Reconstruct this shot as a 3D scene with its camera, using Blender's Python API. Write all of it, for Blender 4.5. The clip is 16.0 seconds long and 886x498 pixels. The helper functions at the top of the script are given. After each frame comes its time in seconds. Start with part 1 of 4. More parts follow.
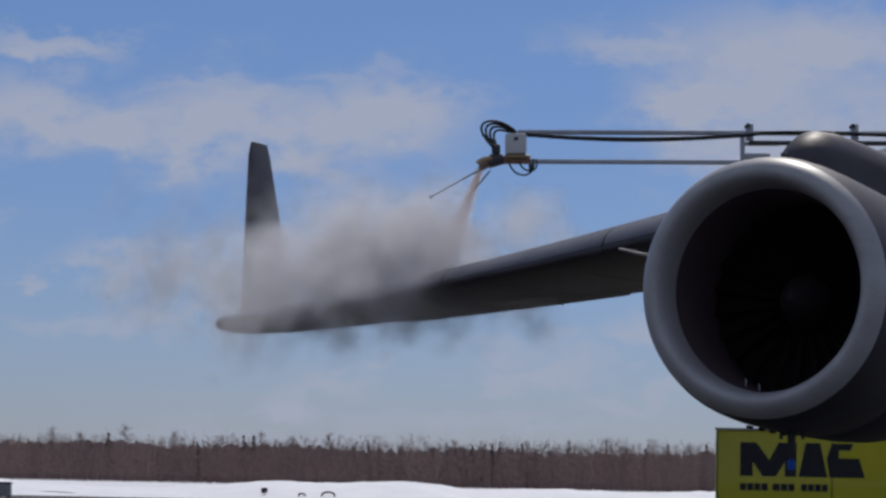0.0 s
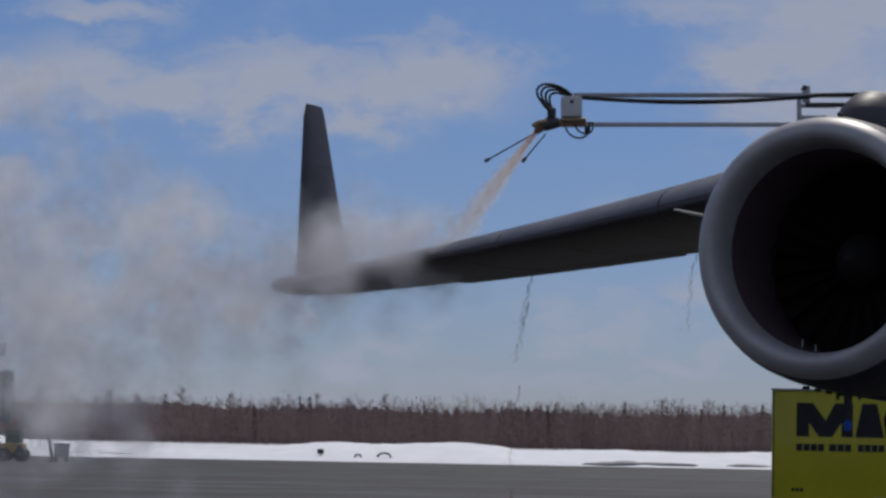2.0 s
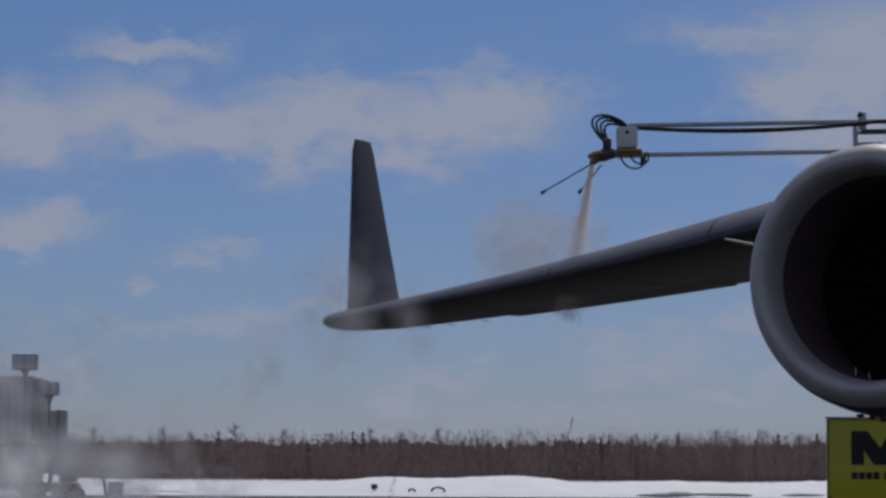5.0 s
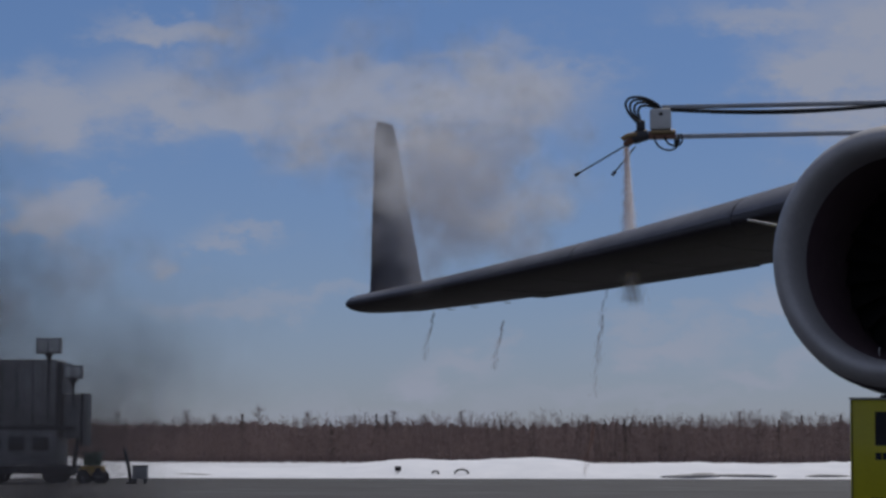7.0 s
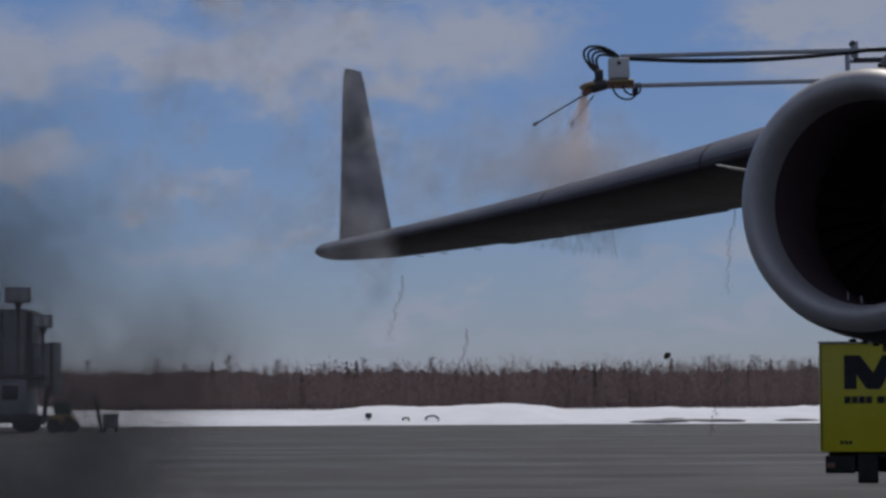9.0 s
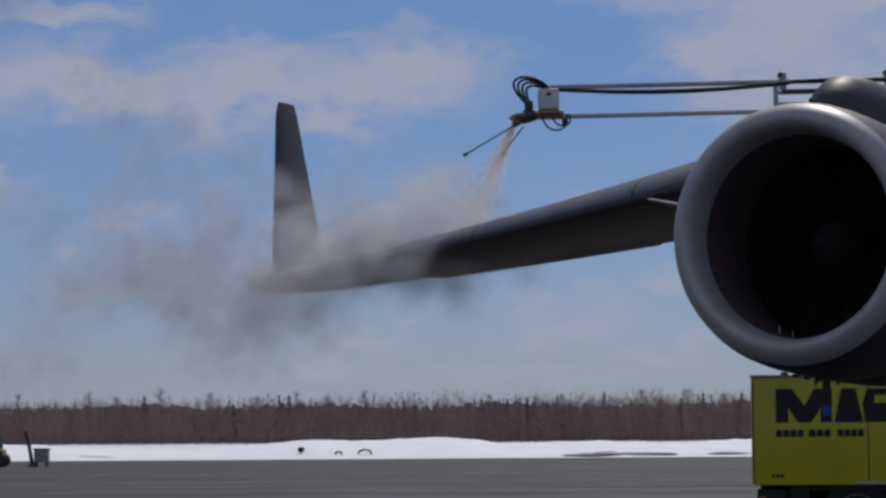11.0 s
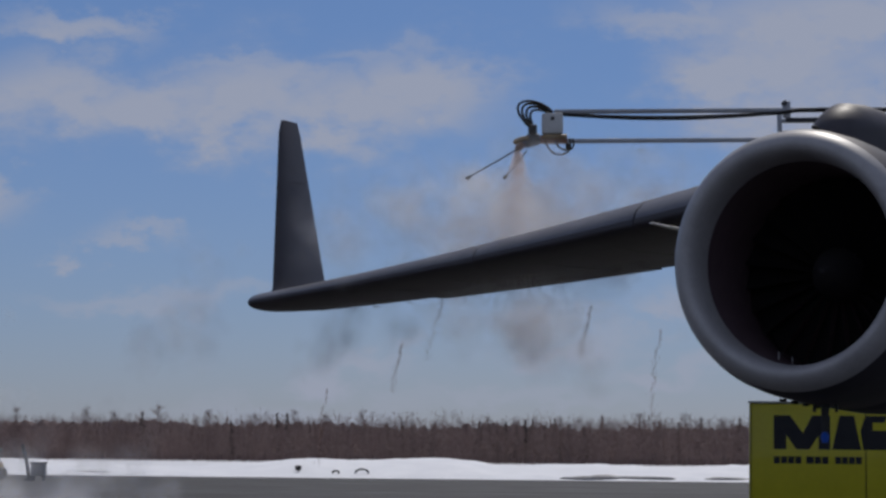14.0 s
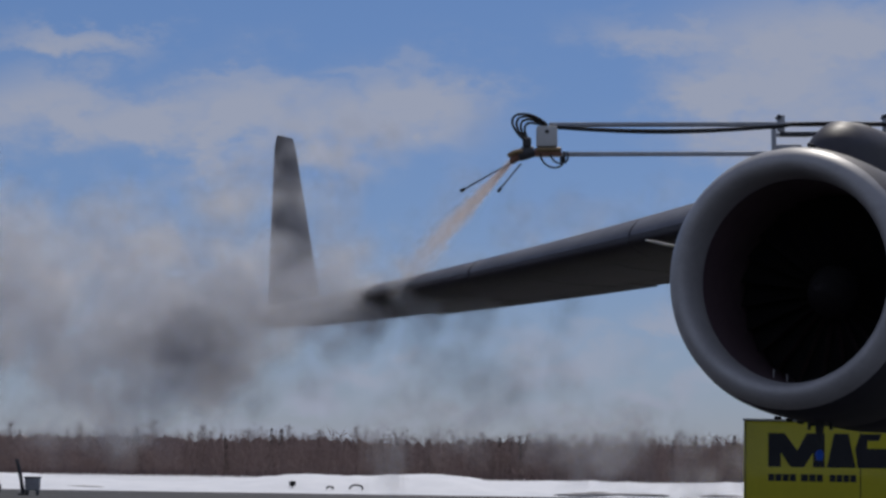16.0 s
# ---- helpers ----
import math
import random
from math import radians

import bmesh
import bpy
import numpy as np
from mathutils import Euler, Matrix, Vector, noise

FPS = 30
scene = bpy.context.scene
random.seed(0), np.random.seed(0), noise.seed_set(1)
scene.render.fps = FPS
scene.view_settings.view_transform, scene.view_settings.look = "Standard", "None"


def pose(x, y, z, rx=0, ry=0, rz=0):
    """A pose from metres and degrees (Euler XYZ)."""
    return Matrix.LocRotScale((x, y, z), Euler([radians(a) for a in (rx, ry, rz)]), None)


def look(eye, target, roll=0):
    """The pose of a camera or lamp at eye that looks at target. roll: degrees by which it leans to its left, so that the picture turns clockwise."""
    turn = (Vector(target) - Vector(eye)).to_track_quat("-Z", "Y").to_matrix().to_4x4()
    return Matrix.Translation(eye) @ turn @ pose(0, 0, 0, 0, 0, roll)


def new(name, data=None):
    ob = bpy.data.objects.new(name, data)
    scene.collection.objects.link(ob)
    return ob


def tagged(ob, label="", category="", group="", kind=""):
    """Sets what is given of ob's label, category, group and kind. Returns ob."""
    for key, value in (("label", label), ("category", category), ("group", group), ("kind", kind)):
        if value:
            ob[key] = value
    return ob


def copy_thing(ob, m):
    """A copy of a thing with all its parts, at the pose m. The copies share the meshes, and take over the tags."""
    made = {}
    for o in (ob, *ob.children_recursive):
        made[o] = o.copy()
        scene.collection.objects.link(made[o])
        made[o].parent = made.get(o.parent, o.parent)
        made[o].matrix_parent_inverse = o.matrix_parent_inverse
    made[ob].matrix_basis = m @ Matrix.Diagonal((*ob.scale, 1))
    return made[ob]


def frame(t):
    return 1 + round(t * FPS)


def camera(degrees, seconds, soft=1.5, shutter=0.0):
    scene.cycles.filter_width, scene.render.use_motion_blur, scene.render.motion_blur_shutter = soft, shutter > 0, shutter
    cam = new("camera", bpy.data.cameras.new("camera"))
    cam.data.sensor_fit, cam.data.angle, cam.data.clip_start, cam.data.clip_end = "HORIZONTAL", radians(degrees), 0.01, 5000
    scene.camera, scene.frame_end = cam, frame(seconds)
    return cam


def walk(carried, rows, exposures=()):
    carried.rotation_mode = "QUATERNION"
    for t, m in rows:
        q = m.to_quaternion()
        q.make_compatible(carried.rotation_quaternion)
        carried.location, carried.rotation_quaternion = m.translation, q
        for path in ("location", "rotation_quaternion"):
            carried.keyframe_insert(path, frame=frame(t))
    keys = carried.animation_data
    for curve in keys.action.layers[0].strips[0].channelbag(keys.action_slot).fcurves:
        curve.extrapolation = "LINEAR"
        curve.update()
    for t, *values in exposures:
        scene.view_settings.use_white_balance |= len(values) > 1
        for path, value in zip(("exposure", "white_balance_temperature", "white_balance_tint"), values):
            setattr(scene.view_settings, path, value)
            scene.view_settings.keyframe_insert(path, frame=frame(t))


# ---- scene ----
# A grey four-engined transport is de-iced on an apron; the camera stands and pans with a long lens.
EYE = Vector((0, 0, 1.7))
cam = camera(19.76, 16.0, soft=2.8)
# seconds, turn to the left, tilt up, lean to the left (degrees)
PAN = [
    (0, -0.318, 5.121, 1.140),
    (0.5, -1.014, 5.104, 0.797),
    (1, -0.632, 5.065, 1.203),
    (1.5, -0.326, 4.739, 1.155),
    (2, 0.913, 4.226, 1.069),
    (2.5, 1.866, 4.245, 1.097),
    (3, 2.129, 4.416, 1.069),
    (3.5, 1.434, 5.241, 0.898),
    (4, 2.545, 4.464, 0.520),
    (4.2, 2.325, 4.975, 0.385),
    (6.5, 1.957, 4.759, 0.219),
    (7, 2.572, 4.565, 0.083),
    (7.5, 3.138, 4.601, -0.120),
    (8, 3.011, 4.407, -0.292),
    (8.5, 2.971, 4.216, -0.567),
    (9, 1.879, 3.364, -0.307),
    (9.2, 1.232, 3.405, -0.309),
    (11.3, 0.173, 4.143, -0.191),
    (11.5, -0.000, 3.888, -0.008),
    (12, 0.997, 3.833, 0.043),
    (12.5, 1.622, 4.037, 0.018),
    (13, 1.481, 3.694, 0.553),
    (13.5, 0.914, 3.806, 0.850),
    (14, 0.380, 4.578, 0.598),
    (14.5, -0.481, 4.673, 0.764),
    (15, -0.203, 4.539, 0.863),
    (15.5, -0.433, 4.821, 0.878),
    (16, 0.279, 4.942, 0.847),
]


def aim(turn, tilt, lean):
    a, b = radians(turn), radians(tilt)
    return look(EYE, EYE + Vector((-math.sin(a) * math.cos(b), math.cos(a) * math.cos(b), math.sin(b))), lean)


# the clip's camera closes down while the dark haze drifts by
EXPOSURES = [(0.0, -0.78), (2.0, -0.94), (3.0, -1.03), (4.2, -1.09), (6.5, -1.13), (7.5, -1.16), (8.8, -1.16), (9.2, -1.11), (11.3, -0.89), (13.5, -0.98), (14.5, -0.96), (15.2, -0.92), (16.0, -0.95)]
walk(cam, [(t, aim(a, b, c)) for t, a, b, c in PAN], EXPOSURES)
scene.cycles.transparent_max_bounces = 128

# ---- sky and sun ----
SUN_ELEV, SUN_AZ = 52.0, 17.0   # azimuth to the right of the view's way
world = bpy.data.worlds.new("sky")
scene.world = world
world.use_nodes = True


class Nodes:
    """Short writing for node trees."""

    def __init__(self, tree):
        self.tree = tree
        tree.nodes.clear()

    def add(self, kind, **values):
        n = self.tree.nodes.new(kind)
        for key, v in values.items():
            n.inputs[key.replace("_", " ")].default_value = v
        return n

    def link(self, a, b):
        self.tree.links.new(a, b)

    def math(self, op, a, b=None, c=None):
        n = self.tree.nodes.new("ShaderNodeMath")
        n.operation = op
        for i, v in enumerate((a, b, c)):
            if v is None:
                continue
            if isinstance(v, (int, float)):
                n.inputs[i].default_value = v
            else:
                self.link(v, n.inputs[i])
        return n.outputs[0]

    def noise(self, vec, scale, detail=4.0, rough=0.55):
        n = self.tree.nodes.new("ShaderNodeTexNoise")
        n.inputs["Scale"].default_value, n.inputs["Detail"].default_value = scale, detail
        n.inputs["Roughness"].default_value = rough
        if vec is not None:
            self.link(vec, n.inputs["Vector"])
        return n

    def ramp(self, fac, stops):
        n = self.tree.nodes.new("ShaderNodeValToRGB")
        while len(n.color_ramp.elements) < len(stops):
            n.color_ramp.elements.new(0.5)
        for e, (pos, col) in zip(n.color_ramp.elements, stops):
            e.position, e.color = pos, (*col, 1) if len(col) == 3 else col
        self.link(fac, n.inputs["Fac"])
        return n.outputs["Color"]

    def mix(self, fac, a, b, blend="MIX"):
        n = self.tree.nodes.new("ShaderNodeMix")
        n.data_type, n.blend_type = "RGBA", blend
        for i, v in ((0, fac), (6, a), (7, b)):
            if isinstance(v, (int, float)):
                n.inputs[i].default_value = v
            elif isinstance(v, tuple):
                n.inputs[i].default_value = (*v, 1)
            else:
                self.link(v, n.inputs[i])
        return n.outputs[2]


def build_sky():
    g = Nodes(world.node_tree)
    sky = g.add("ShaderNodeTexSky")
    sky.sky_type, sky.sun_disc = "NISHITA", False
    sky.sun_elevation, sky.sun_rotation = radians(SUN_ELEV), radians(SUN_AZ)
    sky.air_density, sky.dust_density, sky.ozone_density = 1.0, 0.15, 2.0
    co = g.add("ShaderNodeTexCoord")
    sep = g.add("ShaderNodeSeparateXYZ")
    g.link(co.outputs["Generated"], sep.inputs[0])
    depth = g.math("MAXIMUM", g.math("ABSOLUTE", sep.outputs[1]), 0.05)
    u, v = g.math("DIVIDE", sep.outputs[0], depth), g.math("DIVIDE", sep.outputs[2], depth)
    com = g.add("ShaderNodeCombineXYZ")
    g.link(u, com.inputs[0])
    g.link(g.math("MULTIPLY", v, 1.7), com.inputs[1])
    big = g.noise(com.outputs[0], 14.0, 6.0, 0.6)
    fine = g.noise(com.outputs[0], 42.0, 5.0, 0.6)
    wob = g.math("ADD", g.math("MULTIPLY", g.math("SUBTRACT", big.outputs["Fac"], 0.5), 0.10),
                 g.math("MULTIPLY", g.math("SUBTRACT", fine.outputs["Fac"], 0.5), 0.05))
    uu, vv = g.math("ADD", u, wob), g.math("ADD", v, g.math("MULTIPLY", wob, 0.6))
    # soft cloud banks: centre and half size as tangents of azimuth and elevation, and how dense
    banks = [(-0.158, 0.139, 0.036, 0.015, 0.9), (-0.115, 0.138, 0.032, 0.013, 0.85), (-0.082, 0.140, 0.030, 0.017, 0.9), (-0.045, 0.134, 0.036, 0.014, 0.95),
             (-0.016, 0.143, 0.028, 0.016, 0.95), (-0.085, 0.156, 0.022, 0.006, 0.55), (-0.150, 0.168, 0.030, 0.006, 0.75), (-0.03, 0.158, 0.02, 0.005, 0.45),
             (0.125, 0.156, 0.040, 0.018, 0.88), (0.155, 0.138, 0.050, 0.022, 0.9), (0.095, 0.172, 0.042, 0.010, 0.7), (0.150, 0.170, 0.055, 0.020, 0.9),
             (-0.205, 0.135, 0.05, 0.014, 0.9), (-0.195, 0.098, 0.022, 0.007, 0.8), (-0.128, 0.084, 0.016, 0.004, 0.55),
             (0.065, 0.088, 0.020, 0.007, 0.75), (0.045, 0.040, 0.022, 0.007, 0.65), (-0.038, 0.034, 0.013, 0.007, 0.6),
             (0.078, 0.054, 0.014, 0.006, 0.65), (0.082, 0.032, 0.018, 0.006, 0.6), (-0.12, 0.058, 0.04, 0.005, 0.5),
             (-0.06, 0.016, 0.05, 0.005, 0.4), (0.02, 0.02, 0.05, 0.004, 0.4), (0.035, 0.052, 0.02, 0.005, 0.45)]
    total = None
    for x, y, a, b, k in banks:
        dx = g.math("DIVIDE", g.math("SUBTRACT", uu, x), a)
        dy = g.math("DIVIDE", g.math("SUBTRACT", vv, y), b)
        r2 = g.math("ADD", g.math("MULTIPLY", dx, dx), g.math("MULTIPLY", dy, dy))
        one = g.math("MULTIPLY", g.math("POWER", 2.718, g.math("MULTIPLY", g.math("POWER", r2, 1.4), -0.8)), k)
        total = one if total is None else g.math("MAXIMUM", total, one)
    mask = g.math("MULTIPLY", total, g.math("ADD", -0.1, g.math("MULTIPLY", g.math("ADD", fine.outputs["Fac"], big.outputs["Fac"]), 1.15)))
    haze = g.math("POWER", 2.718, g.math("MULTIPLY", g.math("MAXIMUM", v, 0.0), -22.0))
    mask = g.math("MINIMUM", g.math("ADD", mask, g.math("MULTIPLY", haze, 0.10)), 0.92)
    # broken cloud over the rest of the sky
    cover = g.noise(co.outputs["Generated"], 2.6, 6.0, 0.6)
    away = g.math("MAXIMUM", g.math("MULTIPLY", sep.outputs[1], -5.0), g.math("MULTIPLY", g.math("SUBTRACT", v, 0.24), 4.0))
    away = g.math("MINIMUM", g.math("MAXIMUM", away, 0.0), 1.0)
    thick = g.math("MINIMUM", g.math("MAXIMUM", g.math("MULTIPLY", g.math("SUBTRACT", cover.outputs["Fac"], 0.33), 3.2), 0.0), 0.8)
    mask = g.math("MAXIMUM", mask, g.math("MULTIPLY", away, thick))
    height = g.math("MINIMUM", g.math("MULTIPLY", g.math("MAXIMUM", v, 0.0), 5.5), 1.0)
    tint = g.mix(1.0, sky.outputs[0], g.mix(height, LOW_TINT, HIGH_TINT), "MULTIPLY")
    colour = g.mix(mask, tint, CLOUD)
    bg = g.add("ShaderNodeBackground", Strength=SKY_STRENGTH)
    g.link(colour, bg.inputs["Color"])
    out = g.add("ShaderNodeOutputWorld")
    g.link(bg.outputs[0], out.inputs[0])


SKY_STRENGTH = 0.082
LOW_TINT, HIGH_TINT, CLOUD = (0.66, 0.77, 1.26), (0.76, 0.92, 1.32), (7.5, 8.2, 10.4)
build_sky()
lamp = bpy.data.lights.new("sun", "SUN")
lamp.energy, lamp.angle, lamp.color = 4.2, radians(0.6), (1.0, 0.94, 0.86)
sun = new("sun", lamp)
sa, se = radians(SUN_AZ), radians(SUN_ELEV)
sun.matrix_world = look(Vector((math.sin(sa) * math.cos(se), math.cos(sa) * math.cos(se), math.sin(se))) * 60, (0, 0, 0))

# ---- materials ----


def surface(name, dark, light, rough=0.6, metal=0.0, scale=3.0, bump=0.15, stretch=(1, 1, 1), spots=None, coat=0.0):
    """Paint, metal or ground with blotches, grain and fine relief; colours are the ends of its variation."""
    m = bpy.data.materials.new(name)
    m.use_nodes = True
    g = Nodes(m.node_tree)
    co = g.add("ShaderNodeTexCoord")
    mp = g.add("ShaderNodeMapping")
    mp.inputs["Scale"].default_value = stretch
    g.link(co.outputs["Object"], mp.inputs["Vector"])
    big, fine = g.noise(mp.outputs[0], scale, 5.0, 0.6), g.noise(mp.outputs[0], scale * 11, 4.0, 0.6)
    blend = g.math("ADD", g.math("MULTIPLY", big.outputs["Fac"], 0.7), g.math("MULTIPLY", fine.outputs["Fac"], 0.3))
    col = g.ramp(blend, [(0.33, dark), (0.66, light)])
    if spots:
        n = g.noise(mp.outputs[0], scale * 2.3, 6.0, 0.7)
        col = g.mix(g.ramp(n.outputs["Fac"], [(spots[1], (0, 0, 0)), (spots[1] + 0.1, (1, 1, 1))]), col, spots[0])
    info = g.add("ShaderNodeObjectInfo")
    vary = g.math("ADD", 0.93, g.math("MULTIPLY", info.outputs["Random"], 0.14))
    com = g.add("ShaderNodeCombineColor")
    for i in range(3):
        g.link(vary, com.inputs[i])
    col = g.mix(1.0, col, com.outputs[0], "MULTIPLY")
    b = g.add("ShaderNodeBsdfPrincipled", Metallic=metal)
    b.inputs["Coat Weight"].default_value = coat
    g.link(col, b.inputs["Base Color"])
    g.link(g.math("ADD", rough - 0.1, g.math("MULTIPLY", fine.outputs["Fac"], 0.2)), b.inputs["Roughness"])
    bp = g.add("ShaderNodeBump", Strength=bump, Distance=0.02)
    g.link(fine.outputs["Fac"], bp.inputs["Height"])
    g.link(bp.outputs[0], b.inputs["Normal"])
    out = g.add("ShaderNodeOutputMaterial")
    g.link(b.outputs[0], out.inputs[0])
    return m


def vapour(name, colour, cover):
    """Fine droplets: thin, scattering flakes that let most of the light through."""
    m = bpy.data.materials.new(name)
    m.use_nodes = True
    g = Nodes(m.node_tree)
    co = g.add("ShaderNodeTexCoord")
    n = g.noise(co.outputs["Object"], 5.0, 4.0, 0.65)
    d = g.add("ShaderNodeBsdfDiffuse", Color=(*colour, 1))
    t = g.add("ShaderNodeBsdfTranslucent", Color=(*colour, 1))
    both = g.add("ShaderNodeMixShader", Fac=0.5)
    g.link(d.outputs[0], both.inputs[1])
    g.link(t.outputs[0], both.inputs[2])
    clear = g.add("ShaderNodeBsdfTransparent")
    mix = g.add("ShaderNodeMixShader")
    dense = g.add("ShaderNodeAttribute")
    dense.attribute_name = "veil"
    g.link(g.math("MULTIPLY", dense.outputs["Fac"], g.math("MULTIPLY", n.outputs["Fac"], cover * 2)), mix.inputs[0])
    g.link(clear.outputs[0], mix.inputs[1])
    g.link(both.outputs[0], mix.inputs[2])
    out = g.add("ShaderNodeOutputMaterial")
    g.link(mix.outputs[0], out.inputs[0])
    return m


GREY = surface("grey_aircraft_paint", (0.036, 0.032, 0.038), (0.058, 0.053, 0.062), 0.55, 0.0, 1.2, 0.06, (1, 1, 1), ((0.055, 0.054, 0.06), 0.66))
LIPGREY = surface("bare_grey_lip_metal", (0.31, 0.30, 0.30), (0.42, 0.41, 0.41), 0.46, 0.1, 3.0, 0.05)
PALEEDGE = surface("worn_pale_leading_edge", (0.09, 0.09, 0.105), (0.15, 0.15, 0.165), 0.45, 0.25, 2.5, 0.05)
DIRTY = surface("dirty_grey_slush", (0.16, 0.15, 0.145), (0.34, 0.33, 0.33), 0.7, 0.0, 3.0, 0.3)
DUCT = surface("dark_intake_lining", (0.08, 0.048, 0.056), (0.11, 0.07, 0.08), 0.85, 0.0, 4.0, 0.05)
# fan near black: the intake's shade is put into the blades' colour
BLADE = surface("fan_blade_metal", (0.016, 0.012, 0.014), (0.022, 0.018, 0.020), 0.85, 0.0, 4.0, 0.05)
SEAM = surface("panel_seam_sealant", (0.03, 0.03, 0.03), (0.05, 0.05, 0.05), 0.8)
PALE = surface("pale_probe_metal", (0.5, 0.5, 0.5), (0.65, 0.65, 0.65), 0.45, 0.2, 8.0, 0.03)
YELLOW = surface("yellow_green_truck_paint", (0.66, 0.58, 0.010), (0.78, 0.69, 0.014), 0.42, 0.0, 1.3, 0.04, (1, 1, 1), ((0.5, 0.42, 0.03), 0.7), 0.3)
BLACK = surface("black_vinyl", (0.012, 0.012, 0.014), (0.02, 0.02, 0.024), 0.45, 0.0, 6.0, 0.03)
RUBBER = surface("black_rubber", (0.012, 0.012, 0.012), (0.028, 0.027, 0.026), 0.8, 0.0, 6.0, 0.2)
CHASSIS = surface("grimy_black_chassis", (0.012, 0.011, 0.011), (0.035, 0.032, 0.03), 0.65, 0.2, 5.0, 0.15)
BLUE = surface("blue_plastic", (0.01, 0.07, 0.42), (0.02, 0.11, 0.55), 0.4, 0.0, 6.0, 0.03)
ALLOY = surface("weathered_aluminium", (0.30, 0.31, 0.33), (0.42, 0.43, 0.45), 0.42, 0.55, 4.0, 0.06)
WHITE = surface("off_white_box_paint", (0.5, 0.51, 0.5), (0.62, 0.63, 0.61), 0.5, 0.0, 3.0, 0.05)
BRASS = surface("brass_nozzle", (0.26, 0.19, 0.10), (0.38, 0.28, 0.15), 0.5, 0.5, 12.0, 0.05)
COPPER = surface("reddish_valve_metal", (0.20, 0.10, 0.07), (0.34, 0.2, 0.14), 0.45, 0.5, 10.0, 0.05)
SNOW = surface("old_snow", (0.72, 0.74, 0.78), (0.86, 0.87, 0.9), 0.75, 0.0, 0.35, 0.35, (1, 1, 1), ((0.45, 0.43, 0.42), 0.72))
SNOWFIELD = surface("snow_field", (0.6, 0.62, 0.65), (0.8, 0.81, 0.84), 0.8, 0.0, 0.05, 0.2, (1, 1, 1), ((0.25, 0.2, 0.15), 0.62))
TWIG = surface("brown_bare_twigs", (0.135, 0.095, 0.090), (0.245, 0.175, 0.162), 0.9, 0.0, 0.09, 0.0)
TRUNK = surface("grey_brown_bark", (0.09, 0.068, 0.06), (0.16, 0.125, 0.11), 0.9, 0.0, 0.8, 0.0)
SPRUCE = surface("dark_spruce_needles", (0.075, 0.060, 0.055), (0.13, 0.104, 0.094), 0.9, 0.0, 0.5, 0.0)
STEEL = surface("grey_vehicle_panel", (0.20, 0.20, 0.205), (0.32, 0.32, 0.325), 0.5, 0.1, 0.8, 0.08)
DARKSTEEL = surface("dark_grey_frame", (0.03, 0.03, 0.033), (0.07, 0.07, 0.075), 0.55, 0.2, 1.0, 0.08)
GLASS = surface("dark_cab_glass", (0.01, 0.012, 0.014), (0.02, 0.022, 0.025), 0.12, 0.0, 1.0, 0.0)
GREEN = surface("green_tractor_paint", (0.02, 0.055, 0.022), (0.035, 0.085, 0.035), 0.5, 0.0, 2.0, 0.05)
GOLD = surface("yellow_loader_paint", (0.32, 0.19, 0.02), (0.42, 0.26, 0.03), 0.5, 0.0, 2.0, 0.05)
FLUID = surface("dark_reddish_fluid", (0.06, 0.035, 0.028), (0.14, 0.07, 0.045), 0.3, 0.0, 20.0, 0.0)
MIST = vapour("grey_white_vapour", (0.96, 0.96, 0.97), 0.084)
# wisps thinner and greyer than the puffs, vapour's own shade put into their colour
THIN = vapour("thin_vapour", (0.72, 0.72, 0.76), 0.064)
# low-albedo vapour that darkens whatever lies behind it
DARKVEIL = vapour("dark_exhaust_haze", (0.07, 0.07, 0.08), 0.080)
SPRAY = vapour("pinkish_spray", (0.97, 0.90, 0.86), 0.085)
DRIP = vapour("thin_falling_fluid", (0.30, 0.17, 0.13), 0.16)


def apron_material():
    m = bpy.data.materials.new("damp_apron_asphalt")
    m.use_nodes = True
    g = Nodes(m.node_tree)
    co = g.add("ShaderNodeTexCoord")
    mp = g.add("ShaderNodeMapping")
    mp.inputs["Scale"].default_value = (0.02, 0.22, 1)
    g.link(co.outputs["Object"], mp.inputs["Vector"])
    bands = g.noise(mp.outputs[0], 1.0, 5.0, 0.6)
    patch = g.noise(co.outputs["Object"], 0.25, 5.0, 0.6)
    grain = g.noise(co.outputs["Object"], 60.0, 3.0, 0.6)
    f = g.math("ADD", g.math("MULTIPLY", bands.outputs["Fac"], 0.6), g.math("MULTIPLY", patch.outputs["Fac"], 0.4))
    col = g.ramp(f, [(0.36, (0.020, 0.019, 0.020)), (0.5, (0.036, 0.034, 0.034)), (0.66, (0.058, 0.055, 0.055))])
    b = g.add("ShaderNodeBsdfPrincipled")
    b.inputs["Specular IOR Level"].default_value = 0.25
    g.link(col, b.inputs["Base Color"])
    g.link(g.ramp(f, [(0.38, (0.55, 0.55, 0.55)), (0.6, (0.9, 0.9, 0.9))]), b.inputs["Roughness"])
    bp = g.add("ShaderNodeBump", Strength=0.4, Distance=0.01)
    g.link(grain.outputs["Fac"], bp.inputs["Height"])
    g.link(bp.outputs[0], b.inputs["Normal"])
    out = g.add("ShaderNodeOutputMaterial")
    g.link(b.outputs[0], out.inputs[0])
    return m


APRON = apron_material()

# ---- mesh helpers ----


def link_mesh(name, bm, material, smooth=True):
    me = bpy.data.meshes.new(name)
    bm.normal_update()
    bm.to_mesh(me)
    bm.free()
    me.materials.append(material)
    if smooth:
        me.polygons.foreach_set("use_smooth", [True] * len(me.polygons))
        me.set_sharp_from_angle(angle=radians(38))
    return me


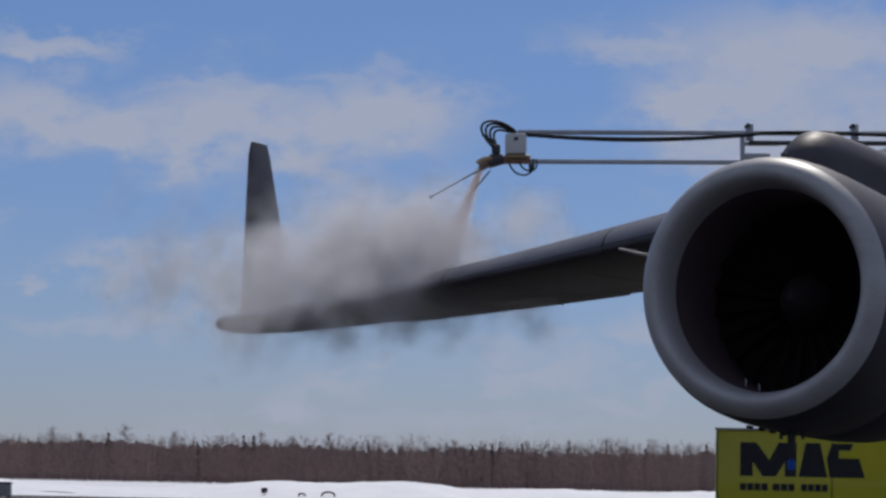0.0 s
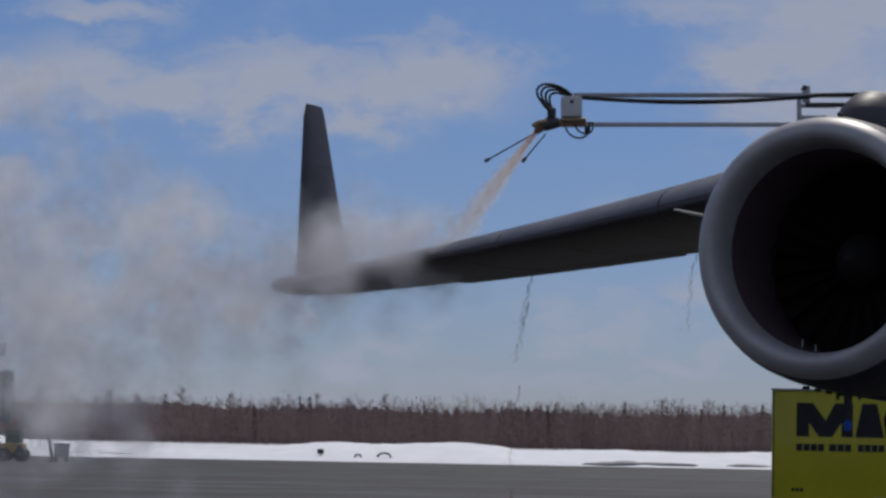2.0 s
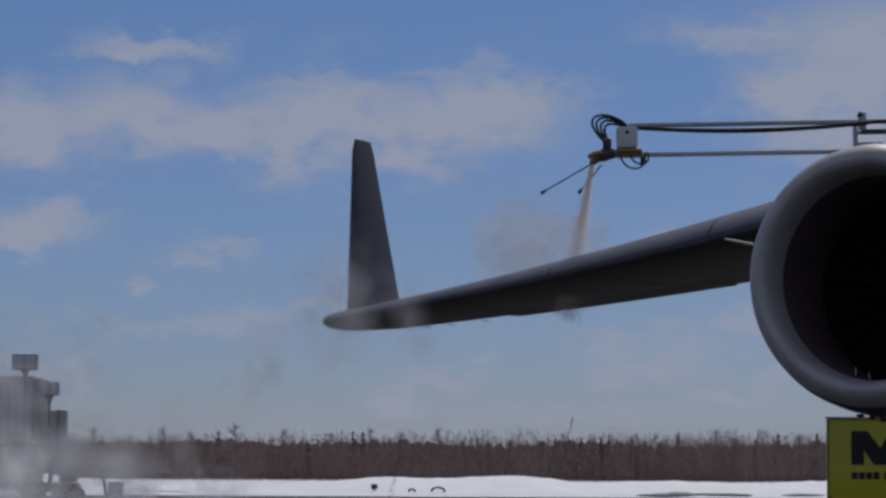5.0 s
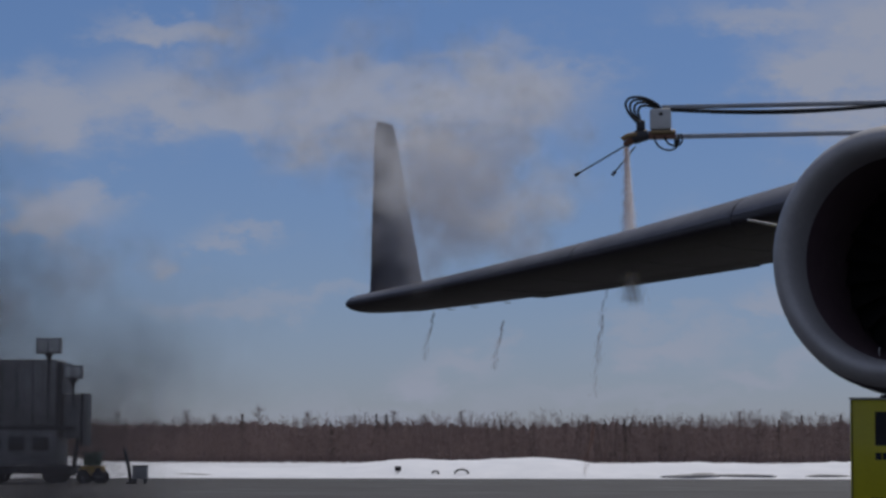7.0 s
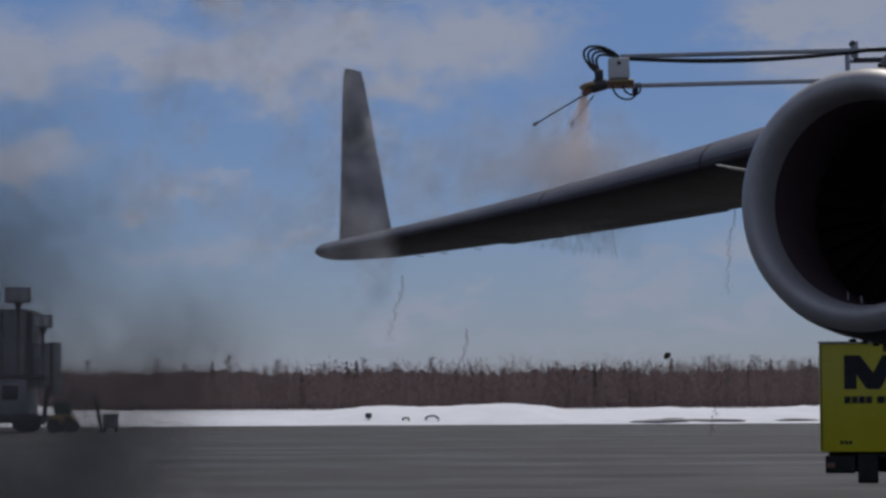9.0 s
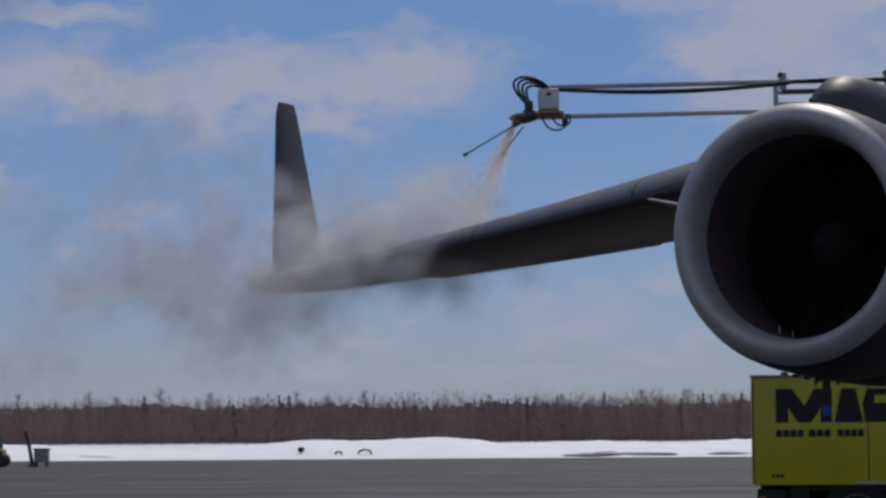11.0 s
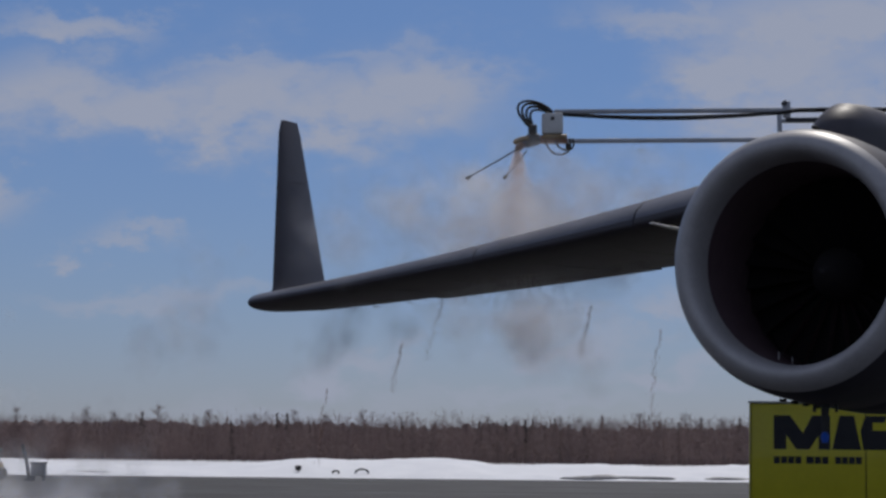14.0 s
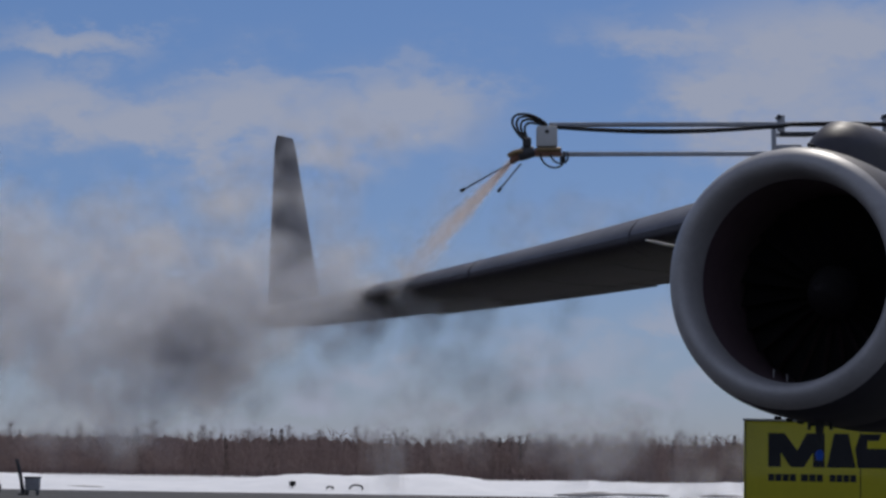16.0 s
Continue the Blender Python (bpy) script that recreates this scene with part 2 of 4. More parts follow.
def part(name, bm, material, parent, label=""):
    ob = new(name, link_mesh(name, bm, material))
    ob.parent = parent
    return tagged(ob, label)


def thing(name, label, category, m=None, group="", kind=""):
    ob = new(name)
    ob.empty_display_size = 0.2
    if m:
        ob.matrix_world = m
    return tagged(ob, label, category, group, kind)


def box(bm, x0, x1, y0, y1, z0, z1, bevel=0.02):
    r = bmesh.ops.create_cube(bm, size=1.0)
    vs = r["verts"]
    for v in vs:
        v.co = Vector(((x0 + x1) / 2 + v.co.x * (x1 - x0), (y0 + y1) / 2 + v.co.y * (y1 - y0), (z0 + z1) / 2 + v.co.z * (z1 - z0)))
    if bevel:
        es = list({e for v in vs for e in v.link_edges})
        bmesh.ops.bevel(bm, geom=es, offset=bevel, segments=2, affect="EDGES", profile=0.6)
    return bm


def boxed(*a, bevel=0.02):
    return box(bmesh.new(), *a, bevel=bevel)


def tube(bm, points, radius, sides=10, closed_ends=True, radii=None):
    """A round bar along points."""
    rings, pts = [], [Vector(p) for p in points]
    side = None
    for i, p in enumerate(pts):
        d = (pts[min(i + 1, len(pts) - 1)] - pts[max(i - 1, 0)]).normalized()
        if side is None:
            side = d.orthogonal().normalized()
        side = (side - d * side.dot(d)).normalized()
        up = d.cross(side)
        r = radii[i] if radii else radius
        rings.append([bm.verts.new(p + (side * math.cos(a) + up * math.sin(a)) * r) for a in [2 * math.pi * k / sides for k in range(sides)]])
    for a, b in zip(rings, rings[1:]):
        for k in range(sides):
            bm.faces.new((a[k], a[(k + 1) % sides], b[(k + 1) % sides], b[k]))
    if closed_ends:
        bm.faces.new(rings[0][::-1])
        bm.faces.new(rings[-1])
    return bm


def tubed(points, radius, sides=10, radii=None):
    return tube(bmesh.new(), points, radius, sides, True, radii)


def loft(rings, caps=True, close=False):
    bm = bmesh.new()
    made = [[bm.verts.new(p) for p in r] for r in rings]
    n = len(made[0])
    pairs = list(zip(made, made[1:])) + ([(made[-1], made[0])] if close else [])
    for a, b in pairs:
        for k in range(n):
            bm.faces.new((a[k], a[(k + 1) % n], b[(k + 1) % n], b[k]))
    if caps and not close:
        bm.faces.new(made[0][::-1])
        bm.faces.new(made[-1])
    bmesh.ops.recalc_face_normals(bm, faces=bm.faces[:])
    return bm


def curve_points(a, b, c, d, n=12):
    a, b, c, d = map(Vector, (a, b, c, d))
    return [a * (1 - t) ** 3 + b * 3 * t * (1 - t) ** 2 + c * 3 * t * t * (1 - t) + d * t ** 3 for t in [i / n for i in range(n + 1)]]


def plate(outline, y, thick):
    """A flat shape in x and z, standing, its face at y."""
    bm = bmesh.new()
    front = [bm.verts.new((x, y, z)) for x, z in outline]
    back = [bm.verts.new((x, y + thick, z)) for x, z in outline]
    n = len(front)
    bm.faces.new(front)
    bm.faces.new(back[::-1])
    for k in range(n):
        bm.faces.new((front[k], back[k], back[(k + 1) % n], front[(k + 1) % n]))
    bmesh.ops.recalc_face_normals(bm, faces=bm.faces[:])
    return bm


# ---- ground ----


def build_ground():
    bm = bmesh.new()
    bmesh.ops.create_grid(bm, x_segments=40, y_segments=40, size=2500)
    ob = new("ground", link_mesh("ground", bm, SNOWFIELD))
    ob.location.z = -0.03
    tagged(ob, "wide flat snow-covered field with brown patches", "ground", kind="structure")
    # the apron, 4 mm proud and ending at the snow bank
    bm = bmesh.new()
    nx, ny = 60, 40
    grid = [[bm.verts.new((-420 + 840 * i / nx, -700 + (164.5 + 700) * j / ny, 0.0)) for i in range(nx + 1)] for j in range(ny + 1)]
    for j in range(ny):
        for i in range(nx):
            bm.faces.new((grid[j][i], grid[j][i + 1], grid[j + 1][i + 1], grid[j + 1][i]))
    ob = new("apron", link_mesh("apron", bm, APRON))
    tagged(ob, "damp grey asphalt apron with darker bands", "apron", kind="structure")


BANK = [(-140, 1.3), (-60, 1.2), (-38, 1.5), (-31, 1.02), (-27, 0.75), (-21, 0.5), (-15, 0.82), (-11, 1.14), (-7.3, 1.14), (-1.4, 1.36), (3.4, 0.92), (8.6, 1.0), (14.6, 0.9), (20.5, 1.06), (40, 1.2), (140, 1.3)]


def bank_height(x):
    """The crest of the snow bank along the far edge of the apron."""
    h = BANK[-1][1]
    for (a, ha), (b, hb) in zip(BANK, BANK[1:]):
        if a <= x <= b:
            f = (x - a) / (b - a)
            h = ha + (hb - ha) * f * f * (3 - 2 * f)
    return h + 0.08 * noise.noise((x * 0.4, 1.1, 0)) - 0.03


def build_snow_bank():
    bm = bmesh.new()
    nx, ny = 420, 18
    rows = []
    for j in range(ny + 1):
        v = j / ny
        rows.append([])
        for i in range(nx + 1):
            x = -130 + 260 * i / nx
            rise = math.sin(min(v / 0.62, 1) * math.pi / 2) ** 0.8 if v < 0.62 else 1 - 0.55 * ((v - 0.62) / 0.38) ** 2
            z = bank_height(x) * rise + 0.16 * noise.noise((x * 0.45, v * 7, 0)) * min(1, v * 6) + 0.07 * noise.noise((x * 1.7, v * 16, 2)) * min(1, v * 6)
            rows[-1].append(bm.verts.new((x, 164 + v * 24 + 0.7 * noise.noise((x * 0.2, 0, 5)), max(z, 0) - (0.05 if j == 0 else 0))))
    for j in range(ny):
        for i in range(nx):
            bm.faces.new((rows[j][i], rows[j][i + 1], rows[j + 1][i + 1], rows[j + 1][i]))
    ob = new("snow_bank", link_mesh("snow_bank", bm, SNOW))
    tagged(ob, "long low bank of ploughed white snow at the apron's edge", "snow bank", kind="structure")


build_ground()
build_snow_bank()

# ---- the aircraft ----
LIP = Vector((2.91, 22.5, 3.447))
TURN = radians(28)
AFT = Vector((math.sin(TURN), math.cos(TURN), 0))
OUT = Vector((-math.cos(TURN), math.sin(TURN), 0))
UP = Vector((0, 0, 1))
SPAN = 12.97
WINGLET = 12.7   # where the winglet stands along the wing


def lead(s):
    """The wing's leading edge s metres outboard of the engine."""
    z = 4.585 - 0.0985 * (s - 3.7) + 0.003 * (s - 3.7) ** 2
    return LIP + OUT * s + AFT * (4.6 + 0.51 * s) + UP * (z - LIP.z)


def chord(s):
    return 5.9 - 0.27 * s


def foil(u, upper):
    t = 0.125 * 5 * (0.2969 * math.sqrt(u) - 0.126 * u - 0.3516 * u * u + 0.2843 * u ** 3 - 0.1015 * u ** 4)
    return t * (1.02 if upper else -0.66) + 0.010 * math.sin(math.pi * u)


def section(s, u0, u1, droop=0.0, n=12):
    """A closed cross-section of the wing between two parts of its chord."""
    c, base = chord(s), lead(s)
    us = [u0 + (u1 - u0) * (1 - math.cos(math.pi * k / n)) / 2 if u0 == 0 else u0 + (u1 - u0) * k / n for k in range(n + 1)]
    def at(u, upper):
        return base + AFT * (u * c) + UP * (foil(u, upper) * c * (1 + 0.037 * max(0, SPAN - s) if upper else 1 + 0.40 * max(0, min(1, (s - 9.0) / 3.6))) + 0.010 * u * c - droop * max(0, u - u0) * c)
    pts = [at(u, True) for u in us]
    low = [at(u, False) for u in us]
    if u0 == 0:
        low = low[1:]
    if u1 < 1:
        return pts + low[::-1]
    return pts + [p for p in low[:-1]][::-1]


def spans(a, b, n):
    return [a + (b - a) * i / n for i in range(n + 1)]


def build_aircraft():
    plane = thing("transport_aircraft", "dull grey transport jet, wing and outboard engine, wet with de-icing fluid", "aircraft")
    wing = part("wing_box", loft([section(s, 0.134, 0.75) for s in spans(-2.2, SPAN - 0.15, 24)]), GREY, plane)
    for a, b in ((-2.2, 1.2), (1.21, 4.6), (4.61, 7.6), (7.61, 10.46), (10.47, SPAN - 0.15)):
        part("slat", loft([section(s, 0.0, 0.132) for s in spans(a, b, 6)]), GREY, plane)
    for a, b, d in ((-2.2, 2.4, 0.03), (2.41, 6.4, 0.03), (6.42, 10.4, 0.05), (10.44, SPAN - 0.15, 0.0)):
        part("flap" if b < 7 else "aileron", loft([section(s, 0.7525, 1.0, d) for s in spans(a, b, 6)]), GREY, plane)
    # paler strip along the upper nose of the leading edge
    for a, b in ((-2.2, 4.59), (4.62, 7.59), (7.62, SPAN - 0.16)):
        rings = []
        for s in spans(a, b, 8):
            c, base = chord(s), lead(s)
            k = 1 + 0.037 * max(0, SPAN - s)
            up = [base + AFT * (u * c) + UP * (foil(u, True) * c * k) for u in (0.002, 0.006, 0.014, 0.03, 0.06, 0.1, 0.125)]
            rings.append([p + UP * 0.004 - AFT * 0.006 for p in up] + [p - UP * 0.03 + AFT * 0.03 for p in up[::-1]])
        part("leading_edge_strip", loft(rings), PALEEDGE, plane, "pale metal leading edge")
    # rounded tip cap
    rings = []
    for k, f in enumerate((0.0, 0.4, 0.7, 0.9, 1.0)):
        s = SPAN - 0.148 + 0.14 * f
        q = math.sqrt(max(0.0, 1 - f * f)) * 0.92 + 0.08
        ring = section(SPAN - 0.15, 0.0, 1.0)
        mid = lead(SPAN - 0.15) + AFT * chord(SPAN) * 0.5
        out = []
        for p in ring:
            d = p - mid
            along = d.dot(AFT)
            out.append(mid + AFT * (along * (0.86 + 0.14 * q) + 0.1 * f) + UP * (d.z * q) + OUT * (s - SPAN + 0.15))
        rings.append(out)
    part("wing_tip", loft(rings), GREY, plane)
    # winglet: a swept, tapered fin of its own section
    root = lead(WINGLET) + AFT * 0.55 + UP * 0.02
    rings = []
    for k in range(15):
        f = k / 14
        c = 1.68 * (1 - f) + 0.57 * f if f > 0.08 else 1.68 + 0.42 * (1 - f / 0.08) ** 2
        fwd = 0.0 if f > 0.08 else 0.22 * (1 - f / 0.08) ** 2
        o = root + AFT * (1.16 * f - fwd) + OUT * (0.66 * f) + UP * (2.98 * f)
        ring, n = [], 10
        if f > 0.97:
            c, o = c * 0.86, o + AFT * 0.05
        side = (OUT * 0.97 - UP * 0.22).normalized()
        us = [(1 - math.cos(math.pi * j / n)) / 2 for j in range(n + 1)]
        thick = 0.9 if f < 0.97 else 0.6
        for u in us:
            ring.append(o + AFT * (u * c) + side * (foil(u, True) * c * thick))
        for u in us[1:-1][::-1]:
            ring.append(o + AFT * (u * c) - side * (foil(u, True) * c * thick))
        rings.append(ring)
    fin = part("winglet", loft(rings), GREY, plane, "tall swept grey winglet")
    # seams and static wicks on the winglet and tip
    for f in (0.33, 0.66):
        a = root + AFT * (1.16 * f) + OUT * (0.66 * f - 0.075) + UP * (2.98 * f)
        part("panel_seam", tubed([a + AFT * 0.3, a + AFT * (1.4 - f)], 0.003, 5), SEAM, fin)
    for s in (11.2, 11.9, 12.4):
        a = lead(s) + AFT * chord(s)
        part("static_wick", tubed([a - AFT * 0.05, a + AFT * 0.18], 0.006, 5), SEAM, plane)
    # panel seams on the wing's lower face
    for s in (2.0, 3.4, 5.2, 6.6, 8.4, 9.6, 11.3):
        pts = [lead(s) + AFT * (u * chord(s)) + UP * (foil(u, False) * chord(s) - 0.001) for u in spans(0.14, 0.74, 8)]
        part("panel_seam", tubed(pts, 0.003, 5), SEAM, wing)
    probe = lead(3.75)
    part("leading_edge_probe", tubed([probe - AFT * 1.0 - UP * 0.225, probe - AFT * 0.4 - UP * 0.228, probe + AFT * 0.9 - UP * 0.215], 0.018, 8, [0.012, 0.02, 0.024]), PALE, plane, "thin pale probe")
    build_engine(plane)
    return plane


def turned(profile, sides=72, squash=0.985, drop=0.0):
    """A body of revolution round the engine's axis; profile: metres aft of the lip, radius."""
    rings = []
    for a, r in profile:
        c = LIP + AFT * a - UP * (drop * a)
        rings.append([c + OUT * (r * squash * math.cos(q)) + UP * (r * math.sin(q)) for q in [2 * math.pi * k / sides for k in range(sides)]])
    return rings


def build_engine(plane):
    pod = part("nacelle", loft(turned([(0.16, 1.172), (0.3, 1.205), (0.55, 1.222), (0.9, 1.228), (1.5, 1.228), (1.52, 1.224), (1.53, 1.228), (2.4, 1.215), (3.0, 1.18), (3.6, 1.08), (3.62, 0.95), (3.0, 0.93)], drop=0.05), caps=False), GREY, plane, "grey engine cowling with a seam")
    part("intake_lip", loft(turned([(0.16, 1.172), (0.09, 1.143), (0.035, 1.10), (0.006, 1.06), (0.0, 1.03), (0.008, 1.0), (0.04, 0.972), (0.1, 0.948), (0.2, 0.930), (0.34, 0.922)], drop=0.05), caps=False), LIPGREY, pod, "smooth lighter grey intake lip")
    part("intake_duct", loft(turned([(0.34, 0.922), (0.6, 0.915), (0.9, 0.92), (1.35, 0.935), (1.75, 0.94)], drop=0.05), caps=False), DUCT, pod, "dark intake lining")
    hub = LIP + AFT * 1.3 - UP * 0.05
    rings = []
    for a, r in ((-0.42, 0.02), (-0.36, 0.08), (-0.2, 0.17), (0.0, 0.25), (0.1, 0.27)):
        rings.append([hub + AFT * a + OUT * (r * math.cos(q)) + UP * (r * math.sin(q)) for q in [2 * math.pi * k / 24 for k in range(24)]])
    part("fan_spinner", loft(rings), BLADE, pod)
    for k in range(24):
        q = 2 * math.pi * k / 24
        rad, tan = OUT * math.cos(q) + UP * math.sin(q), -OUT * math.sin(q) + UP * math.cos(q)
        bm = bmesh.new()
        grid = []
        for i in range(5):
            r = 0.24 + (0.90 - 0.24) * i / 4
            tw = radians(25 + 35 * i / 4)
            half = 0.10 + 0.05 * i / 4
            d = tan * math.sin(tw) + AFT * math.cos(tw)
            grid.append([bm.verts.new(hub + rad * r + d * (half * e) + AFT * 0.05) for e in (-1, 0, 1)])
        for i in range(4):
            for j in range(2):
                bm.faces.new((grid[i][j], grid[i][j + 1], grid[i + 1][j + 1], grid[i + 1][j]))
        bmesh.ops.solidify(bm, geom=bm.faces[:], thickness=0.012)
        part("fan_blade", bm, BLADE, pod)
    back = [hub + AFT * 0.25 + OUT * (1.0 * math.cos(q)) + UP * (1.0 * math.sin(q)) for q in [2 * math.pi * k / 48 for k in range(48)]]
    bm = loft([back, [p + AFT * 0.05 for p in back]])
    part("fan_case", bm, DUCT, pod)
    for q in (radians(292), radians(283)):
        p = LIP + AFT * 0.62 + OUT * (0.895 * 0.96 * math.cos(q)) + UP * (0.905 * math.sin(q) - 0.03)
        part("intake_sensor", tubed([p, p + UP * 0.07], 0.005, 6), PALE, pod)
    # pylon fairing on top of the cowling
    rings = []
    for a, top, wide in ((1.02, 4.66, 0.05), (1.06, 4.78, 0.14), (1.2, 4.92, 0.22), (1.45, 5.02, 0.27), (1.9, 5.06, 0.29), (2.6, 5.06, 0.30), (4.0, 5.05, 0.31), (5.4, 5.04, 0.31), (6.4, 5.02, 0.2)):
        c = LIP + AFT * a
        low, ring, n = 4.35, [], 14
        for k in range(n + 1):
            q = math.pi * k / n
            ring.append(Vector((c.x, c.y, top - wide * 1.0)) + OUT * (wide * math.cos(q)) + UP * (wide * math.sin(q)))
        ring.append(Vector((c.x, c.y, low)) - OUT * wide)
        ring.append(Vector((c.x, c.y, low)) + OUT * wide)
        rings.append(ring)
    pylon = part("pylon", loft(rings), GREY, plane, "rounded grey engine pylon")
    part("bolt", tubed([LIP + AFT * 1.1 + OUT * 0.12 + UP * 1.3, LIP + AFT * 1.0 + OUT * 0.13 + UP * 1.3], 0.018, 8), SEAM, pylon)
    # drain mast with a blue end below the cowling
    d = LIP + AFT * 0.95 - UP * 1.27
    mast = part("drain_mast", tubed([d + UP * 0.05, d - UP * 0.1, d - UP * 0.27], 0.02, 8, [0.05, 0.035, 0.02]), SEAM, pod)
    part("drain_cap", tubed([d - UP * 0.25, d - UP * 0.29, d - UP * 0.35], 0.03, 10, [0.02, 0.042, 0.03]), BLUE, mast, "small blue cap")
    for dx in (-0.11, 0.1):
        part("drain_pipe", tubed([d + OUT * dx + UP * 0.06, d + OUT * dx - UP * 0.07], 0.016, 8), SEAM, pod)
    # cowl latches along the lower seam
    for a in (0.8, 1.1, 1.4, 1.7):
        p = LIP + AFT * a + OUT * 0.35 - UP * (1.2 + 0.045 * a)
        part("latch", tubed([p - AFT * 0.06, p + AFT * 0.06], 0.016, 6), SEAM, pod)


build_aircraft()

# ---- the de-icing truck and its boom ----
TX, TY = 4.107, 36.0


def wheel(parent, x, y, r=0.5):
    prof = [(-0.14, 0.30), (-0.15, 0.42), (-0.13, 0.49), (-0.06, 0.5), (0.06, 0.5), (0.13, 0.49), (0.15, 0.42), (0.14, 0.30)]
    rings = [[Vector((x + rr * r / 0.5 * math.cos(q), y + a, r + rr * r / 0.5 * math.sin(q))) for q in [2 * math.pi * k / 28 for k in range(28)]] for a, rr in prof]
    w = part("wheel", loft(rings), RUBBER, parent, "black rubber tyre")
    rings = [[Vector((x + rr * r / 0.5 * math.cos(q), y + a, r + rr * r / 0.5 * math.sin(q))) for q in [2 * math.pi * k / 20 for k in range(20)]] for a, rr in ((-0.155, 0.05), (-0.13, 0.1), (-0.10, 0.24), (-0.145, 0.29), (-0.135, 0.31))]
    part("rim", loft(rings), STEEL, w, "grey steel rim")


def build_truck():
    truck = thing("deicing_truck", "yellow-green de-icing tank truck with black lettering shapes, parked", "truck", pose(TX, TY, 0, 0, 0, -8))
    body = part("tank_body", boxed(0, 6.6, 0, 2.4, 0.92, 2.44, bevel=0.03), YELLOW, truck)
    part("roof_rim", boxed(-0.012, 2.3, -0.012, 2.41, 2.442, 2.475, bevel=0.008), WHITE, truck, "thin pale roof rim")
    part("raised_tank", boxed(2.32, 6.5, 0.05, 2.35, 2.442, 2.72, bevel=0.12), YELLOW, truck)
    for x in (0.02, 1.62, 3.2):
        part("panel_joint", boxed(x, x + 0.012, -0.006, 0.0, 0.95, 2.42, bevel=0), CHASSIS, body)
    # the large emblem as plain blocks
    for outline in ([(0.345, 1.80), (0.345, 2.275), (0.57, 2.275), (0.75, 2.03), (0.88, 2.275), (1.13, 2.275), (1.13, 1.80), (0.97, 1.80), (0.97, 2.0), (0.84, 1.80), (0.66, 1.80), (0.52, 2.0), (0.52, 1.80)],
                    [(1.16, 1.80), (1.26, 2.275), (1.46, 2.275), (1.56, 1.80)],
                    [(1.59, 1.80), (1.55, 2.06), (1.62, 2.275), (1.92, 2.275), (1.88, 2.18), (1.72, 2.18), (1.72, 2.07), (2.0, 2.07), (2.08, 1.80)]):
        part("emblem_block", plate(outline, -0.005, 0.006), BLACK, body, "black emblem shape")
    for x, w in ((0.345, 0.085), (0.445, 0.085), (0.545, 0.085), (0.645, 0.085), (0.80, 0.10), (0.915, 0.09), (1.02, 0.085), (1.20, 0.08), (1.295, 0.08), (1.39, 0.08), (1.485, 0.08)):
        part("letter_bar", boxed(x, x + w, -0.005, 0.002, 1.60, 1.70, bevel=0), BLACK, body, "small black bar")
    for x in (0.28, 0.34, 0.40):
        part("letter_bar", boxed(x, x + 0.045, -0.005, 0.002, 1.03, 1.075, bevel=0), CHASSIS, body)
    part("marker_strip", boxed(1.42, 6.4, -0.03, 0.0, 0.935, 0.965, bevel=0.004), WHITE, truck, "thin white strip")
    part("step_box", boxed(0.07, 0.48, 0.02, 0.6, 0.62, 0.86, bevel=0.015), CHASSIS, truck)
    part("tail_lamp", boxed(0.10, 0.2, 0.0, 0.02, 0.70, 0.77, bevel=0.005), COPPER, truck)
    part("frame_rail", boxed(0.1, 9.3, 0.7, 0.95, 0.62, 0.9, bevel=0.02), CHASSIS, truck)
    part("frame_rail", boxed(0.1, 9.3, 1.45, 1.7, 0.62, 0.9, bevel=0.02), CHASSIS, truck)
    part("side_locker", boxed(0.52, 0.80, 0.04, 0.7, 0.48, 0.9, bevel=0.015), CHASSIS, truck)
    part("mudguard", boxed(0.82, 3.4, 0.03, 0.75, 0.84, 0.90, bevel=0.015), CHASSIS, truck)
    part("pump_box", boxed(3.6, 5.6, 0.04, 0.8, 0.42, 0.9, bevel=0.02), CHASSIS, truck)
    for x in (1.45, 2.65, 7.9):
        for y in (0.18, 2.2):
            wheel(truck, x, y)
    part("axle", tubed([(1.45, 0.2, 0.5), (1.45, 2.2, 0.5)], 0.07, 10), CHASSIS, truck)
    part("axle", tubed([(2.65, 0.2, 0.5), (2.65, 2.2, 0.5)], 0.07, 10), CHASSIS, truck)
    part("axle", tubed([(7.9, 0.2, 0.5), (7.9, 2.2, 0.5)], 0.07, 10), CHASSIS, truck)
    cab = part("cab", boxed(6.9, 9.2, 0.05, 2.35, 0.75, 2.75, bevel=0.12), YELLOW, truck)
    part("cab_window", boxed(7.5, 8.6, 0.03, 0.06, 1.75, 2.5, bevel=0.02), GLASS, cab)
    part("turret", tubed([(5.6, 1.0, 2.7), (5.6, 1.0, 3.1), (5.6, 0.6, 3.4), (5.6, -0.4, 6.0), (5.6, -0.9, 6.15)], 0.16, 14), ALLOY, truck)
    return truck


build_truck()
BOOM_HOME = Vector((1.27, 35.0, 6.3))
BOOM_RISE = -0.95   # degrees by which the rails climb towards the truck


